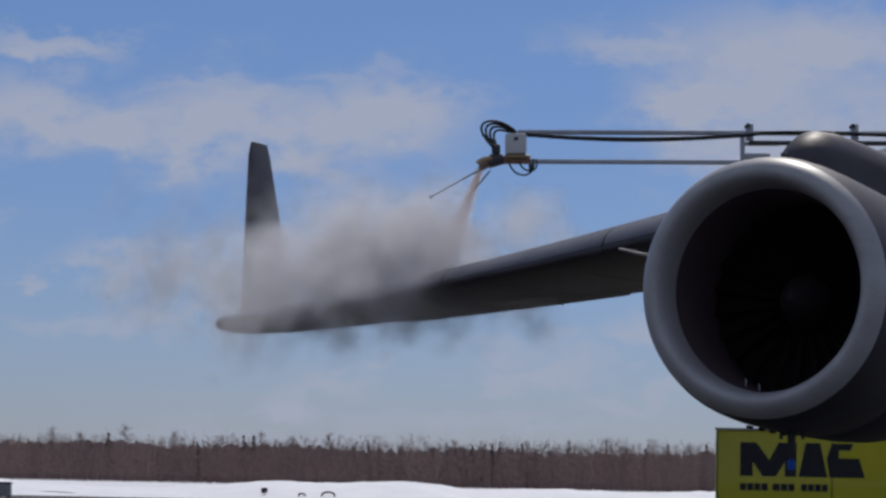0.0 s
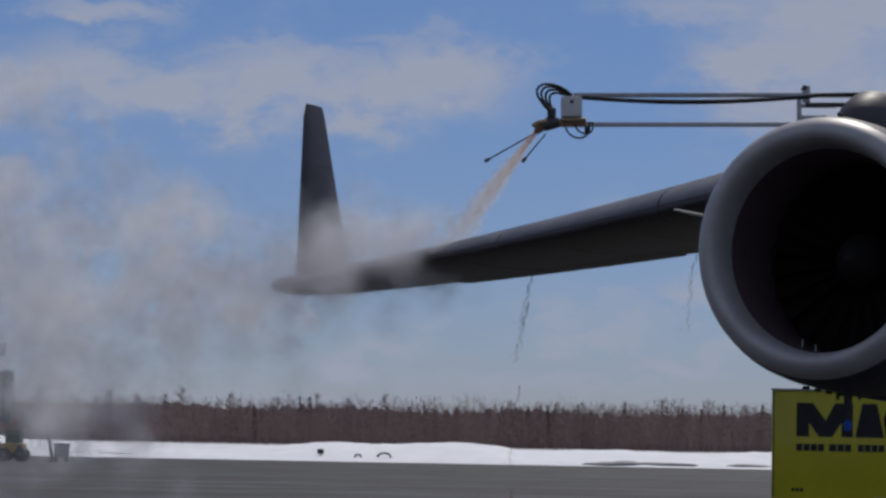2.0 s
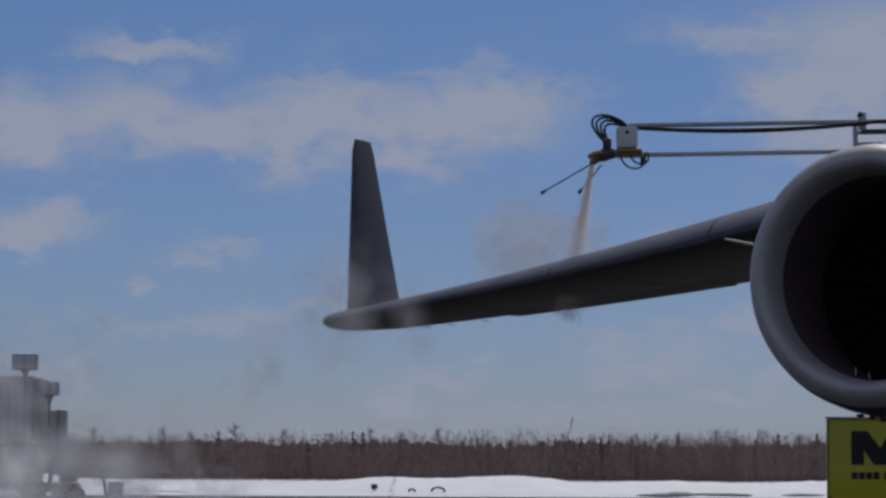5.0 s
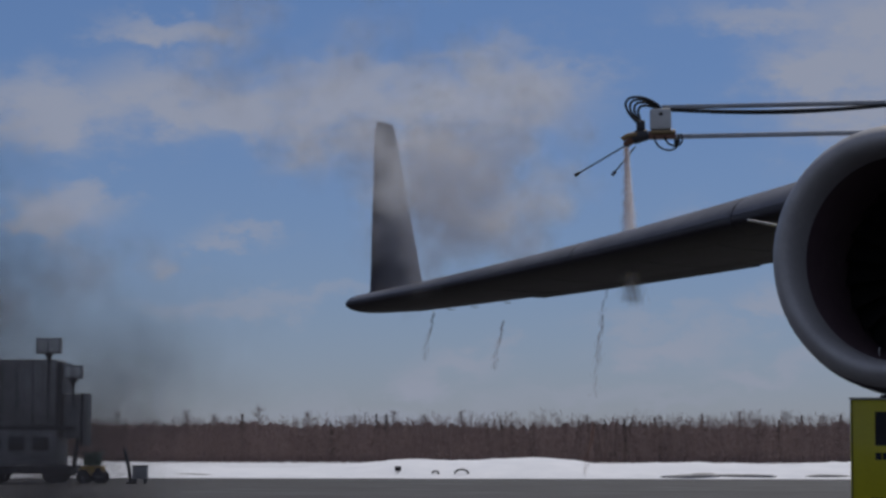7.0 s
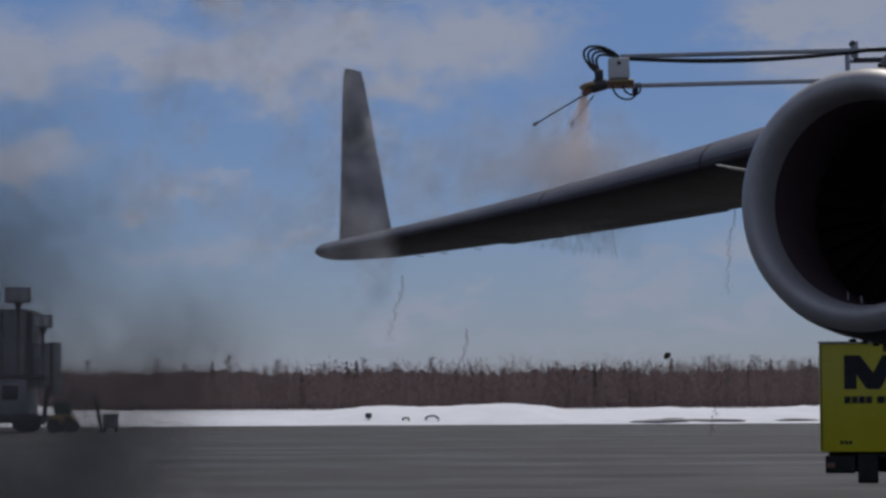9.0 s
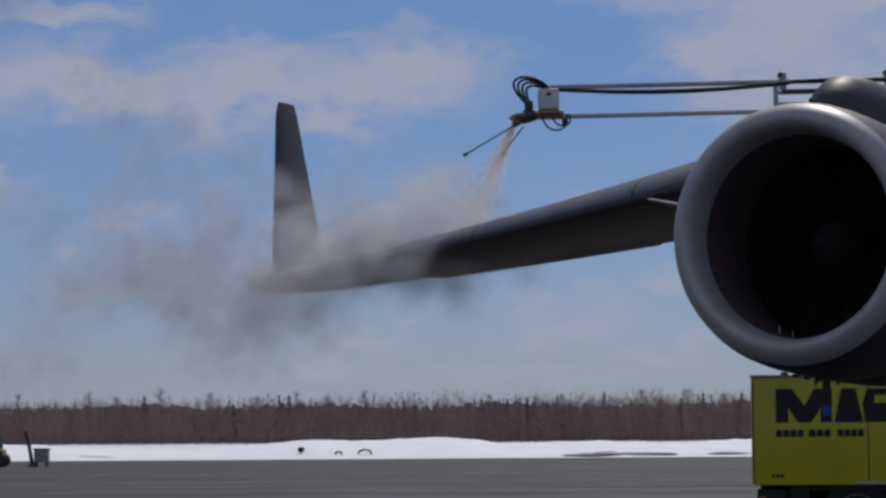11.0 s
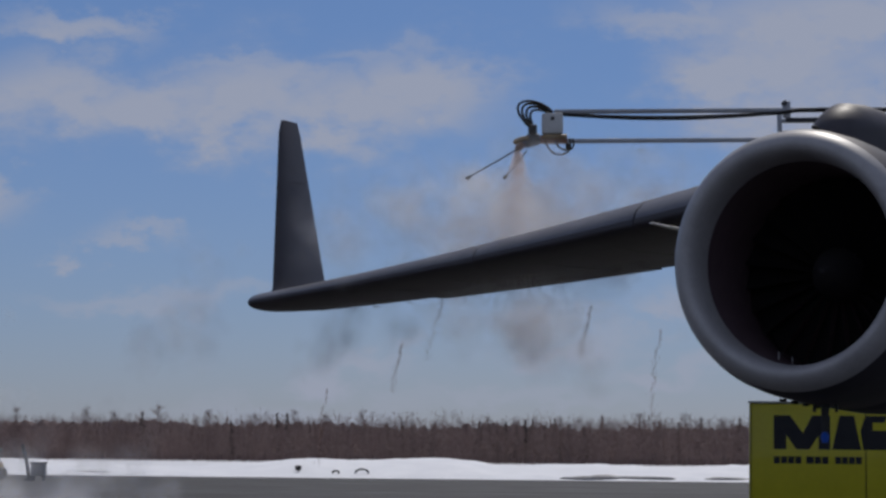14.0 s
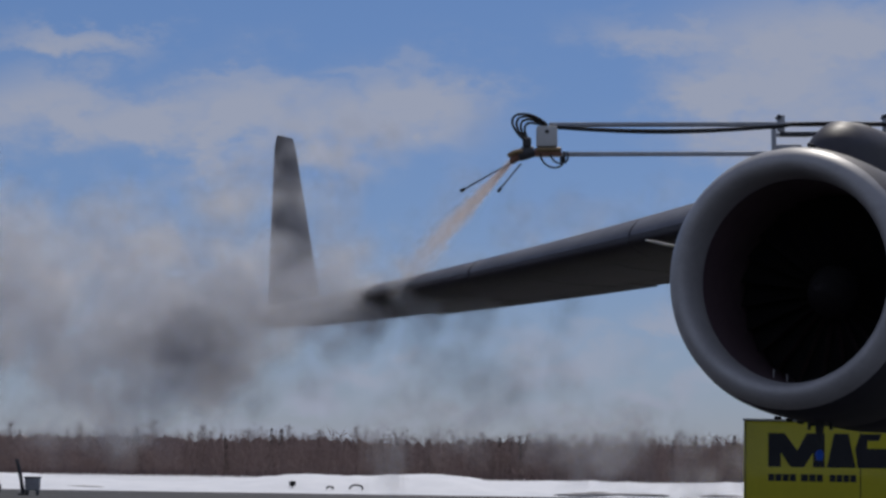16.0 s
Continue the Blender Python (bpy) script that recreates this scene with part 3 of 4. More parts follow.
def build_boom():
    """The spray boom; its origin is the valve box at its outer end."""
    boom = thing("spray_boom", "long aluminium spray boom with black hoses and brass nozzle", "boom", pose(*BOOM_HOME, 0, BOOM_RISE, 0))
    top = part("upper_rail", boxed(0.0, 8.4, -0.035, 0.035, 0.125, 0.185, bevel=0.01), ALLOY, boom)
    part("lower_rail", boxed(0.05, 3.12, -0.035, 0.035, -0.285, -0.225, bevel=0.01), ALLOY, boom)
    part("inner_rail", boxed(3.2, 8.4, -0.1, -0.03, -0.02, 0.04, bevel=0.01), DARKSTEEL, boom)
    for x in (3.22, 4.68):
        post = part("bracket", boxed(x - 0.05, x + 0.05, -0.05, 0.05, 0.05, 0.28, bevel=0.01), ALLOY, boom)
        part("roller", tubed([(x - 0.03, -0.07, 0.25), (x - 0.03, 0.07, 0.25)], 0.035, 12), DARKSTEEL, post)
    part("end_frame", boxed(3.09, 3.15, -0.045, 0.045, -0.30, 0.16, bevel=0.01), ALLOY, boom)
    part("cross_bar", boxed(3.1, 3.5, -0.04, 0.04, -0.21, -0.13, bevel=0.01), ALLOY, boom)
    part("cross_bar", boxed(3.1, 3.62, -0.04, 0.04, -0.02, 0.03, bevel=0.01), ALLOY, boom)
    case = part("valve_box", boxed(-0.17, 0.12, -0.11, 0.11, -0.16, 0.13, bevel=0.03), WHITE, boom, "off-white valve box")
    part("lid_catch", boxed(-0.05, 0.0, -0.125, -0.11, 0.03, 0.07, bevel=0.004), CHASSIS, case)
    part("mount", boxed(-0.2, 0.18, -0.06, 0.06, -0.29, -0.17, bevel=0.03), COPPER, boom, "reddish metal mount")
    part("mount_clamp", tubed([(-0.16, -0.09, -0.2), (0.17, -0.09, -0.2)], 0.03, 8), BRASS, boom)
    head = part("nozzle_head", tubed([(-0.2, 0, -0.22), (-0.34, 0, -0.24), (-0.42, 0, -0.29)], 0.08, 12, [0.075, 0.095, 0.07]), DARKSTEEL, boom, "dark nozzle head with brass fittings")
    part("nozzle_tip", tubed([(-0.40, 0, -0.27), (-0.5, 0, -0.34), (-0.53, 0, -0.37)], 0.05, 10, [0.06, 0.05, 0.03]), COPPER, head, "reddish nozzle tip")
    part("brass_elbow", tubed(curve_points((-0.36, -0.06, -0.22), (-0.46, -0.07, -0.22), (-0.53, -0.06, -0.25), (-0.56, -0.05, -0.29), 6), 0.035, 10), BRASS, head, "brass elbow")
    part("actuator", boxed(-0.36, -0.24, -0.06, 0.06, -0.16, -0.02, bevel=0.03), DARKSTEEL, boom)
    # two thin feeler rods with dark ends
    for a, b in (((-0.50, -0.02, -0.36), (-1.19, -0.1, -0.76)), ((-0.38, 0.02, -0.38), (-0.68, 0.05, -0.74))):
        rod = part("feeler_rod", tubed([a, b], 0.011, 6), DARKSTEEL, boom)
        e = Vector(b)
        d = (e - Vector(a)).normalized()
        part("rod_end", tubed([e - d * 0.03, e + d * 0.04], 0.024, 8), CHASSIS, rod)
    # hoses: loops over the end, one along the rail, loops below
    for k, (y, rise, reach) in enumerate(((-0.08, 0.40, -0.66), (-0.03, 0.36, -0.55), (0.02, 0.31, -0.44), (0.07, 0.25, -0.34))):
        pts = curve_points((-0.02, y, 0.14), (-0.25 - 0.02 * k, y, rise), (reach * 1.18, y, rise - 0.05), (-0.33 + 0.02 * k, y, -0.08), 16)
        part("hose", tubed(pts, 0.017, 8), RUBBER, boom, "black looped hose")
    pts = [Vector((x, -0.05, 0.12 - 0.075 * math.sin(math.pi * min(x / 3.2, 1)))) for x in spans(0.0, 3.2, 14)] + [Vector((x, -0.06, 0.14 + 0.02 * math.sin(x * 2))) for x in spans(3.4, 8.3, 16)]
    part("hose", tubed(pts, 0.026, 8), RUBBER, top, "black hose slung along the rail")
    pts = [Vector((x, 0.05, 0.13 - 0.05 * math.sin(math.pi * min(x / 3.2, 1)))) for x in spans(0.0, 3.2, 14)]
    part("hose", tubed(pts, 0.02, 8), RUBBER, top)
    for x0, x1, low in ((-0.12, 0.24, -0.52), (0.02, 0.28, -0.44)):
        part("hose", tubed(curve_points((x0, -0.05, -0.25), (x0 + 0.02, -0.06, low), (x1 + 0.06, -0.05, low), (x1 - 0.03, -0.03, -0.22), 14), 0.013, 6), RUBBER, boom)
    part("valve_knob", tubed([(0.18, -0.08, -0.3), (0.18, -0.08, -0.38)], 0.03, 10), CHASSIS, boom)
    return boom


BOOM = build_boom()

# ---- distance: bare thicket, trees, vehicles, bits on the snow ----


def spike(bm, base, tip, w, lean=0.0):
    """A thin three-sided twig."""
    base, tip = Vector(base), Vector(tip)
    vs = [bm.verts.new(base + Vector((math.cos(q + lean) * w, math.sin(q + lean) * w, 0))) for q in (0, 2.09, 4.19)]
    t = bm.verts.new(tip)
    for k in range(3):
        bm.faces.new((vs[k], vs[(k + 1) % 3], t))


def thicket_mesh(rng, count, x0, x1, y0, y1):
    vs, fs = [], []

    def twig(a, b, w, q):
        i = len(vs)
        for k in range(3):
            vs.append((a[0] + math.cos(q + k * 2.09) * w, a[1] + math.sin(q + k * 2.09) * w, a[2]))
        vs.append(b)
        fs.extend(((i, i + 1, i + 3), (i + 1, i + 2, i + 3), (i + 2, i, i + 3)))

    for _ in range(count):
        x, y = rng.uniform(x0, x1), rng.uniform(y0, y1)
        h = rng.uniform(4.5, 8.0) * (1 + 0.22 * noise.noise((x * 0.05, y * 0.02, 0)) + 0.16 * noise.noise((x * 0.21, y * 0.05, 3)))
        h += 0.8 * max(0, rng.gauss(0, 0.5)) + 0.7 * math.exp(-((x - 20) / 22) ** 4)
        q = rng.uniform(0, 6.28)
        lean = (rng.gauss(0, 0.35), rng.gauss(0, 0.35))
        twig((x, y, -0.2), (x + lean[0], y + lean[1], h * 0.93), 0.03, q)
        wide = rng.uniform(0.6, 1.15)
        for _ in range(38):
            f = rng.uniform(0.08, 1.0) ** 0.75
            a = (x + lean[0] * f, y + lean[1] * f, h * f * 0.9)
            r, ang = rng.uniform(0.25, 1.3) * wide * (1.1 - 0.35 * f), rng.uniform(0, 6.28)
            twig(a, (a[0] + math.cos(ang) * r, a[1] + math.sin(ang) * r, a[2] + rng.uniform(-0.1, 0.75)), 0.05 if f < 0.7 else 0.032, ang)
    me = bpy.data.meshes.new("bare_thicket")
    me.from_pydata(vs, [], fs)
    me.materials.append(TWIG)
    return me


def build_woods():
    rng = random.Random(4)
    ob = new("bare_thicket", thicket_mesh(rng, 9000, -150, 150, 395, 455))
    tagged(ob, "dense far band of bare brown bushes and saplings", "woods", kind="stuff")
    # behind it the closed wall of the wood
    vs, fs = [], []
    n = 700
    for i in range(n + 1):
        x = -170 + 340 * i / n
        h = 6.5 + 0.8 * noise.noise((x * 0.06, 0, 0)) + 0.7 * noise.noise((x * 0.5, 4, 0)) + rng.uniform(-0.5, 0.6)
        for y, z in ((462, -0.3), (462.5, h * 0.6), (464, h), (480, h * 0.9)):
            vs.append((x, y + rng.uniform(-0.8, 0.8), z))
    for i in range(n):
        for k in range(3):
            a = i * 4 + k
            fs.append((a, a + 4, a + 5, a + 1))
    me = bpy.data.meshes.new("far_wood")
    me.from_pydata(vs, [], fs)
    me.materials.append(TWIG)
    tagged(new("far_wood", me), "far brown wood behind the bushes", "woods", kind="stuff")


def bare_tree(rng, height):
    tree = thing("bare_tree", "tall leafless brown tree among the far bushes", "tree")
    part("trunk", tubed([(0, 0, -0.3), (0.05, 0, height * 0.4), (0.0, 0.05, height * 0.75), (0.05, 0, height)], 0.1, 6, [0.08, 0.06, 0.035, 0.012]), TRUNK, tree)
    bm = bmesh.new()
    for _ in range(120):
        f = rng.uniform(0.35, 0.96)
        q, r = rng.uniform(0, 6.28), rng.uniform(0.35, 1.0) * height * 0.17 * (0.35 + math.sin(math.pi * min(1.0, (f - 0.2) / 0.8)))
        a = Vector((0, 0, height * f * 0.93))
        b = a + Vector((math.cos(q) * r, math.sin(q) * r, rng.uniform(0.2, 0.8)))
        spike(bm, a, b, 0.03, q)
        for _ in range(6):
            m = a.lerp(b, rng.uniform(0.3, 0.98))
            spike(bm, m, m + Vector((rng.gauss(0, 0.4), rng.gauss(0, 0.4), rng.uniform(0.05, 0.5))), 0.022, q)
    part("crown", bm, TWIG, tree)
    return tree


def spruce_tree(rng, height):
    tree = thing("spruce_tree", "dark narrow spruce among the far bushes", "tree")
    part("trunk", tubed([(0, 0, -0.3), (0, 0, height * 0.5), (0, 0, height * 0.94)], 0.1, 6, [0.12, 0.06, 0.012]), TRUNK, tree)
    bm = bmesh.new()
    for k in range(120):
        f = rng.uniform(0.18, 0.97)
        q, r = rng.uniform(0, 6.28), height * 0.27 * (1.04 - f) ** 0.85 * rng.uniform(0.3, 1.15)
        a = Vector((0, 0, height * f))
        b = a + Vector((math.cos(q) * r, math.sin(q) * r, -0.25 * r - 0.05))
        side = Vector((-math.sin(q), math.cos(q), 0)) * (0.12 + 0.16 * r)
        mid = a.lerp(b, 0.55)
        vs = [bm.verts.new(p) for p in (a, mid + side, b, mid - side, mid - UP * 0.18)]
        bm.faces.new((vs[0], vs[1], vs[4]))
        bm.faces.new((vs[1], vs[2], vs[4]))
        bm.faces.new((vs[2], vs[3], vs[4]))
        bm.faces.new((vs[3], vs[0], vs[4]))
    part("crown", bm, SPRUCE, tree)
    return tree


def build_trees():
    rng = random.Random(9)
    proto = [bare_tree(random.Random(k), 8.4 + 0.45 * k) for k in range(4)]
    firs = [spruce_tree(random.Random(20 + k), 7.0 + 0.45 * k) for k in range(4)]
    y = 424
    used = set()
    for x, k in ((-62, 2), (-57, 0), (-49.5, 3), (-42, 1), (-34, 0), (-27, 1), (-16, 2), (-74, 1), (-83, 3), (-90, 2), (5, 0), (17, 0), (30, 1), (38, 2), (44, 0), (50, 1), (-22, 0), (58, 3)):
        m = pose(x, y + rng.uniform(-3, 5), 0, 0, 0, rng.uniform(0, 360))
        if k in used:
            copy_thing(proto[k], m)
        else:
            used.add(k)
            proto[k].matrix_world = m
    used = set()
    for x in [-30, -28.4, -12, -9.5, -7.8, -4, 3.6, 5.2, 6.6, 8.0, 9.8, 11.2, 12.6, 14.8, 16.2, 18.4, 21, 24, 33.6, 37, 41, 47, -38, -53]:
        k = rng.randrange(4) if x not in (33.6, 37) else 1
        m = pose(x, y + rng.uniform(-2, 8), 0, 0, 0, rng.uniform(0, 360))
        if k in used:
            copy_thing(firs[k], m)
        else:
            used.add(k)
            firs[k].matrix_world = m
    for group, name in ((proto, "far bare trees"), (firs, "far spruces")):
        for o in scene.objects:
            if o.parent is None and o.name.split(".")[0] == group[0].name.split(".")[0]:
                o["group"] = name
    for pool in (proto, firs):
        for i, p in enumerate(pool):
            if p.matrix_world.translation.length < 1 and p.location.length < 1:
                p.location = (60 + i * 3, 396, 0)


def floodlight(parent, x, z, w, h):
    lampbox = part("floodlight", boxed(x - w / 2, x + w / 2, -0.25, 0.25, z, z + h, bevel=0.04), STEEL, parent, "grey twin floodlight")
    part("lens", boxed(x - w / 2 + 0.08, x - 0.04, -0.27, -0.25, z + 0.1, z + h - 0.08, bevel=0.01), WHITE, lampbox)
    part("lens", boxed(x + 0.04, x + w / 2 - 0.08, -0.27, -0.25, z + 0.1, z + h - 0.08, bevel=0.01), WHITE, lampbox)
    part("lamp_yoke", tubed([(x, 0, z - 0.5), (x, 0, z - 0.2), (x, 0, z + 0.05)], 0.1, 8, [0.05, 0.14, 0.3]), DARKSTEEL, parent)
    part("mast", tubed([(x, 0, z - 1.6), (x, 0, z - 0.3)], 0.06, 8), DARKSTEEL, parent)


def build_service_vehicle():
    v = thing("service_vehicle", "tall grey airfield service vehicle with floodlights, parked far off", "vehicle", pose(-26.5, 136, 0))
    part("tall_body", boxed(-6.5, -0.42, 0, 3.0, 3.1, 6.65, bevel=0.08), STEEL, v)
    part("edge_post", boxed(-0.44, -0.1, -0.05, 3.0, 3.0, 6.5, bevel=0.05), DARKSTEEL, v)
    part("side_tower", boxed(-0.08, 0.85, 0.2, 2.6, 2.4, 4.8, bevel=0.06), STEEL, v)
    part("tower_post", boxed(0.86, 1.02, 0.15, 2.6, 2.0, 4.85, bevel=0.04), DARKSTEEL, v)
    cab = part("cab", boxed(-6.2, -0.3, -0.35, 2.9, 0.95, 2.85, bevel=0.15), STEEL, v)
    for a in (-5.7, -4.2, -2.9, -1.6):
        part("cab_window", boxed(a, a + 0.85, -0.38, -0.34, 1.75, 2.5, bevel=0.03), GLASS, cab)
    part("deck", boxed(-6.5, 0.6, -0.2, 3.0, 2.86, 3.08, bevel=0.04), DARKSTEEL, v)
    part("bumper", boxed(-6.4, 0.5, -0.3, 2.9, 0.5, 0.93, bevel=0.06), DARKSTEEL, v)
    for x in (-5.2, -3.9, -0.6):
        for y in (0.0, 2.6):
            wheel(v, x, y, 0.55)
    for x in spans(-6.0, -0.9, 6):
        part("body_rib", boxed(x, x + 0.06, -0.03, 0.0, 3.2, 6.55, bevel=0.01), DARKSTEEL, v)
    part("strut", tubed([(0.4, 0.6, 0.4), (0.7, 0.4, 2.5)], 0.12, 8), DARKSTEEL, v)
    floodlight(v, -0.85, 6.95, 1.35, 0.85)
    floodlight(v, 0.5, 5.6, 1.0, 0.72)


def build_loader():
    m = thing("small_loader", "small green and yellow loader standing by the vehicle", "loader", pose(-24.6, 134.5, 0))
    body = part("body", boxed(-0.65, 0.55, -0.5, 0.6, 0.45, 0.95, bevel=0.08), GOLD, m, "yellow lower body")
    part("cab", boxed(-0.45, 0.4, -0.45, 0.5, 0.96, 1.55, bevel=0.1), GREEN, m, "green cab")
    part("cab_roof", boxed(-0.55, 0.5, -0.5, 0.55, 1.56, 1.66, bevel=0.04), GREEN, m)
    part("grille", boxed(0.2, 0.5, -0.53, -0.5, 0.5, 0.85, bevel=0.01), CHASSIS, body)
    for x in (-0.45, 0.4):
        for y in (-0.45, 0.55):
            wheel(m, x, y, 0.36)
    stand = thing("tow_bar_stand", "thin dark leaning post with a small box on the apron", "stand", pose(-22.9, 135, 0))
    part("post", tubed([(-0.15, 0, 1.9), (0.1, 0, 0.9), (0.25, 0, 0.0)], 0.1, 8), DARKSTEEL, stand)
    part("foot", boxed(0.0, 0.5, -0.25, 0.25, 0.0, 0.1, bevel=0.02), DARKSTEEL, stand)
    crate = thing("equipment_crate", "small grey crate on two feet on the apron", "crate", pose(-22.2, 135, 0))
    c = part("bin", boxed(-0.35, 0.4, -0.3, 0.3, 0.25, 0.95, bevel=0.04), STEEL, crate)
    for x in (-0.25, 0.3):
        part("foot", boxed(x - 0.06, x + 0.06, -0.25, 0.25, 0.0, 0.25, bevel=0.01), DARKSTEEL, crate)
    part("rim", boxed(-0.39, 0.44, -0.34, 0.34, 0.9, 0.98, bevel=0.02), DARKSTEEL, c)


def build_snow_bits():
    mk = thing("edge_marker", "small dark marker box on the snow bank", "marker", pose(-10.4, 166.5, 0.35))
    part("case", boxed(-0.2, 0.2, -0.1, 0.1, 0.1, 0.42, bevel=0.02), CHASSIS, mk)
    part("peg", tubed([(0, 0, -0.3), (0, 0, 0.12)], 0.04, 8), CHASSIS, mk)
    for x, r in ((-6.2, 0.42), (-7.9, 0.2)):
        coil = thing("hose_coil", "dark curled hose end lying in the snow", "hose", pose(x, 165.5, 0.1))
        pts = [Vector((math.cos(a) * r, 0.1 * math.sin(a * 2), 0.25 + math.sin(a) * r * 0.55)) for a in spans(-0.4, 3.3, 12)]
        part("loop", tubed(pts, 0.06, 8), RUBBER, coil)
    rng = random.Random(3)
    for k in range(16):
        x = rng.uniform(4, 26) if k < 11 else rng.uniform(-60, -20)
        bm = bmesh.new()
        bmesh.ops.create_icosphere(bm, subdivisions=2, radius=1.0)
        for v in bm.verts:
            v.co = Vector((v.co.x * rng.uniform(1.0, 1.1) * 1.6, v.co.y * 0.4, v.co.z * 0.16)) + Vector((0, 0, 0.06 * noise.noise(v.co * 2 + Vector((k, 0, 0)))))
        ob = new("slush_ridge", link_mesh("slush_ridge", bm, DIRTY))
        ob.location = (x, rng.uniform(164.4, 167), rng.uniform(0.05, 0.3))
        tagged(ob, "low dirty ridge of slush at the bank's foot", "slush", "slush ridges")


build_woods()
build_trees()
build_service_vehicle()
build_loader()
build_snow_bits()

# ---- spray, vapour and drips ----


def flake(vs, fs, dense, p, size, rng):
    """A thin veil of droplets, thickest in its middle and fading to its rim."""
    a = Vector((rng.gauss(0, 0.45), 1.0, rng.gauss(0, 0.45))).normalized()
    b = a.orthogonal().normalized()
    c = a.cross(b)
    i, n = len(vs), 8
    vs.append(p)
    dense.append(1.0)
    for k in range(n):
        q, r = 2 * math.pi * k / n, size * rng.uniform(0.75, 1.2)
        vs.append(p + b * (math.cos(q) * r) + c * (math.sin(q) * r) + a * rng.gauss(0, size * 0.12))
        dense.append(0.0)
    fs.extend((i, i + 1 + k, i + 1 + (k + 1) % n) for k in range(n))


def set_density(me, values):
    me.attributes.new("veil", "FLOAT", "POINT").data.foreach_set("value", values)


def puff_mesh(name, seed, count, size, spread, material):
    """Vapour as many thin scattering veils, lumpy and thinning outwards."""
    rng = random.Random(seed)
    lobes = [(Vector((rng.gauss(0, 0.5), rng.gauss(0, 0.4), rng.gauss(0, 0.42))) * spread, rng.uniform(0.25, 0.55) * spread) for _ in range(6)]
    vs, fs, dense = [], [], []
    for k in range(count):
        c, r = lobes[k % len(lobes)]
        p = c + Vector((rng.gauss(0, 0.6), rng.gauss(0, 0.6), rng.gauss(0, 0.5))) * r
        flake(vs, fs, dense, p, size * rng.uniform(0.5, 1.3), rng)
    me = bpy.data.meshes.new(name)
    me.from_pydata(vs, [], fs)
    set_density(me, dense)
    me.materials.append(material)
    return me


PUFFS = [puff_mesh("mist_puff", 40 + k, 64, 0.28, 0.66, MIST) for k in range(5)]
WISPS = [puff_mesh("mist_wisp", 60 + k, 60, 0.32, 0.80, THIN) for k in range(4)]
HAZE = [puff_mesh("exhaust_haze", 80 + k, 90, 0.8, 1.8, DARKVEIL) for k in range(2)]


def build_jet():
    """A flat fan of fine droplets from the nozzle, along its own -z; wide in x, thin in y."""
    rng = random.Random(5)
    vs, fs = [], []
    for k in range(10000):
        d = rng.random() ** 1.05 * 2.15
        wide, thin = 0.02 + 0.33 * d, 0.015 + 0.05 * d
        f = max(-1, min(1, rng.gauss(0, 0.5)))
        x, y = f * wide, rng.gauss(0, 0.5) * thin
        i, w, h = len(vs), rng.uniform(0.006, 0.012) * (1 + d) * (1.25 - 0.5 * d if d < 1.9 else 0.3), rng.uniform(0.05, 0.16)
        p, along = Vector((x, y, -d)), Vector((x, y, -d)).normalized()
        q = rng.uniform(0, 6.28)
        side = Vector((math.cos(q), math.sin(q), 0)) * w
        vs.extend((p - side, p + along * h * 0.5 - side * 0.3, p + along * h, p + along * h * 0.5 + side, p + side * 0.4))
        fs.append((i, i + 1, i + 2, i + 3, i + 4))
    me = bpy.data.meshes.new("spray_jet")
    me.from_pydata(vs, [], fs)
    me.materials.append(SPRAY)
    set_density(me, [1.0] * len(vs))
    ob = new("spray_jet", me)
    return tagged(ob, "fan of warm pinkish de-icing spray from the nozzle", "spray", kind="stuff")


JET = build_jet()

# ---- what moves ----
# seconds, sideways and upward shift of the boom's end
BOOM_PATH = [(0, -0.07, 0.03), (0.5, -0.05, -0.02), (1.0, -0.02, 0.0), (1.5, -0.05, -0.01), (2.0, -0.06, 0.0), (2.5, 0.0, 0.02), (3.0, 0.03, 0.05), (3.5, -0.03, 0.06),
             (4.0, -0.04, 0.0), (5.2, 0.05, 0.01), (6.5, 0.12, 0.02), (7.0, 0.19, 0.0), (7.5, 0.10, 0.0), (8.0, 0.04, -0.02), (8.5, 0.03, 0.0), (9.0, 0.05, -0.05),
             (10.2, 0.02, -0.02), (11.5, 0.01, 0.0), (12.0, 0.03, -0.03), (12.5, 0.05, -0.03), (13.0, 0.04, -0.05), (13.5, 0.02, -0.03), (14.0, 0.02, -0.03),
             (14.5, 0.01, -0.02), (15.0, 0.02, -0.03), (15.5, 0.0, -0.05), (16.0, 0.0, 0.02)]
# seconds, lean of the jet outboard (degrees), how far its fan is turned open
JET_PATH = [(0, 20, 25), (0.5, 28, 20), (1.0, 40, 15), (1.5, 42, 12), (2.0, 36, 15), (2.5, 34, 16), (3.0, 34, 16), (3.5, 28, 12), (4.0, 18, 15), (5.2, 8, 15),
            (6.5, -8, 12), (7.0, -2, 10), (7.5, 10, 10), (8.0, 12, 12), (8.5, 8, 40), (9.0, 8, 85), (10.2, 15, 50), (11.5, 26, 35), (12.0, 14, 60), (12.5, 14, 85),
            (13.0, 6, 88), (13.5, -6, 88), (14.0, 0, 80), (14.5, 12, 70), (15.0, 22, 50), (15.5, 44, 15), (16.0, 42, 12)]
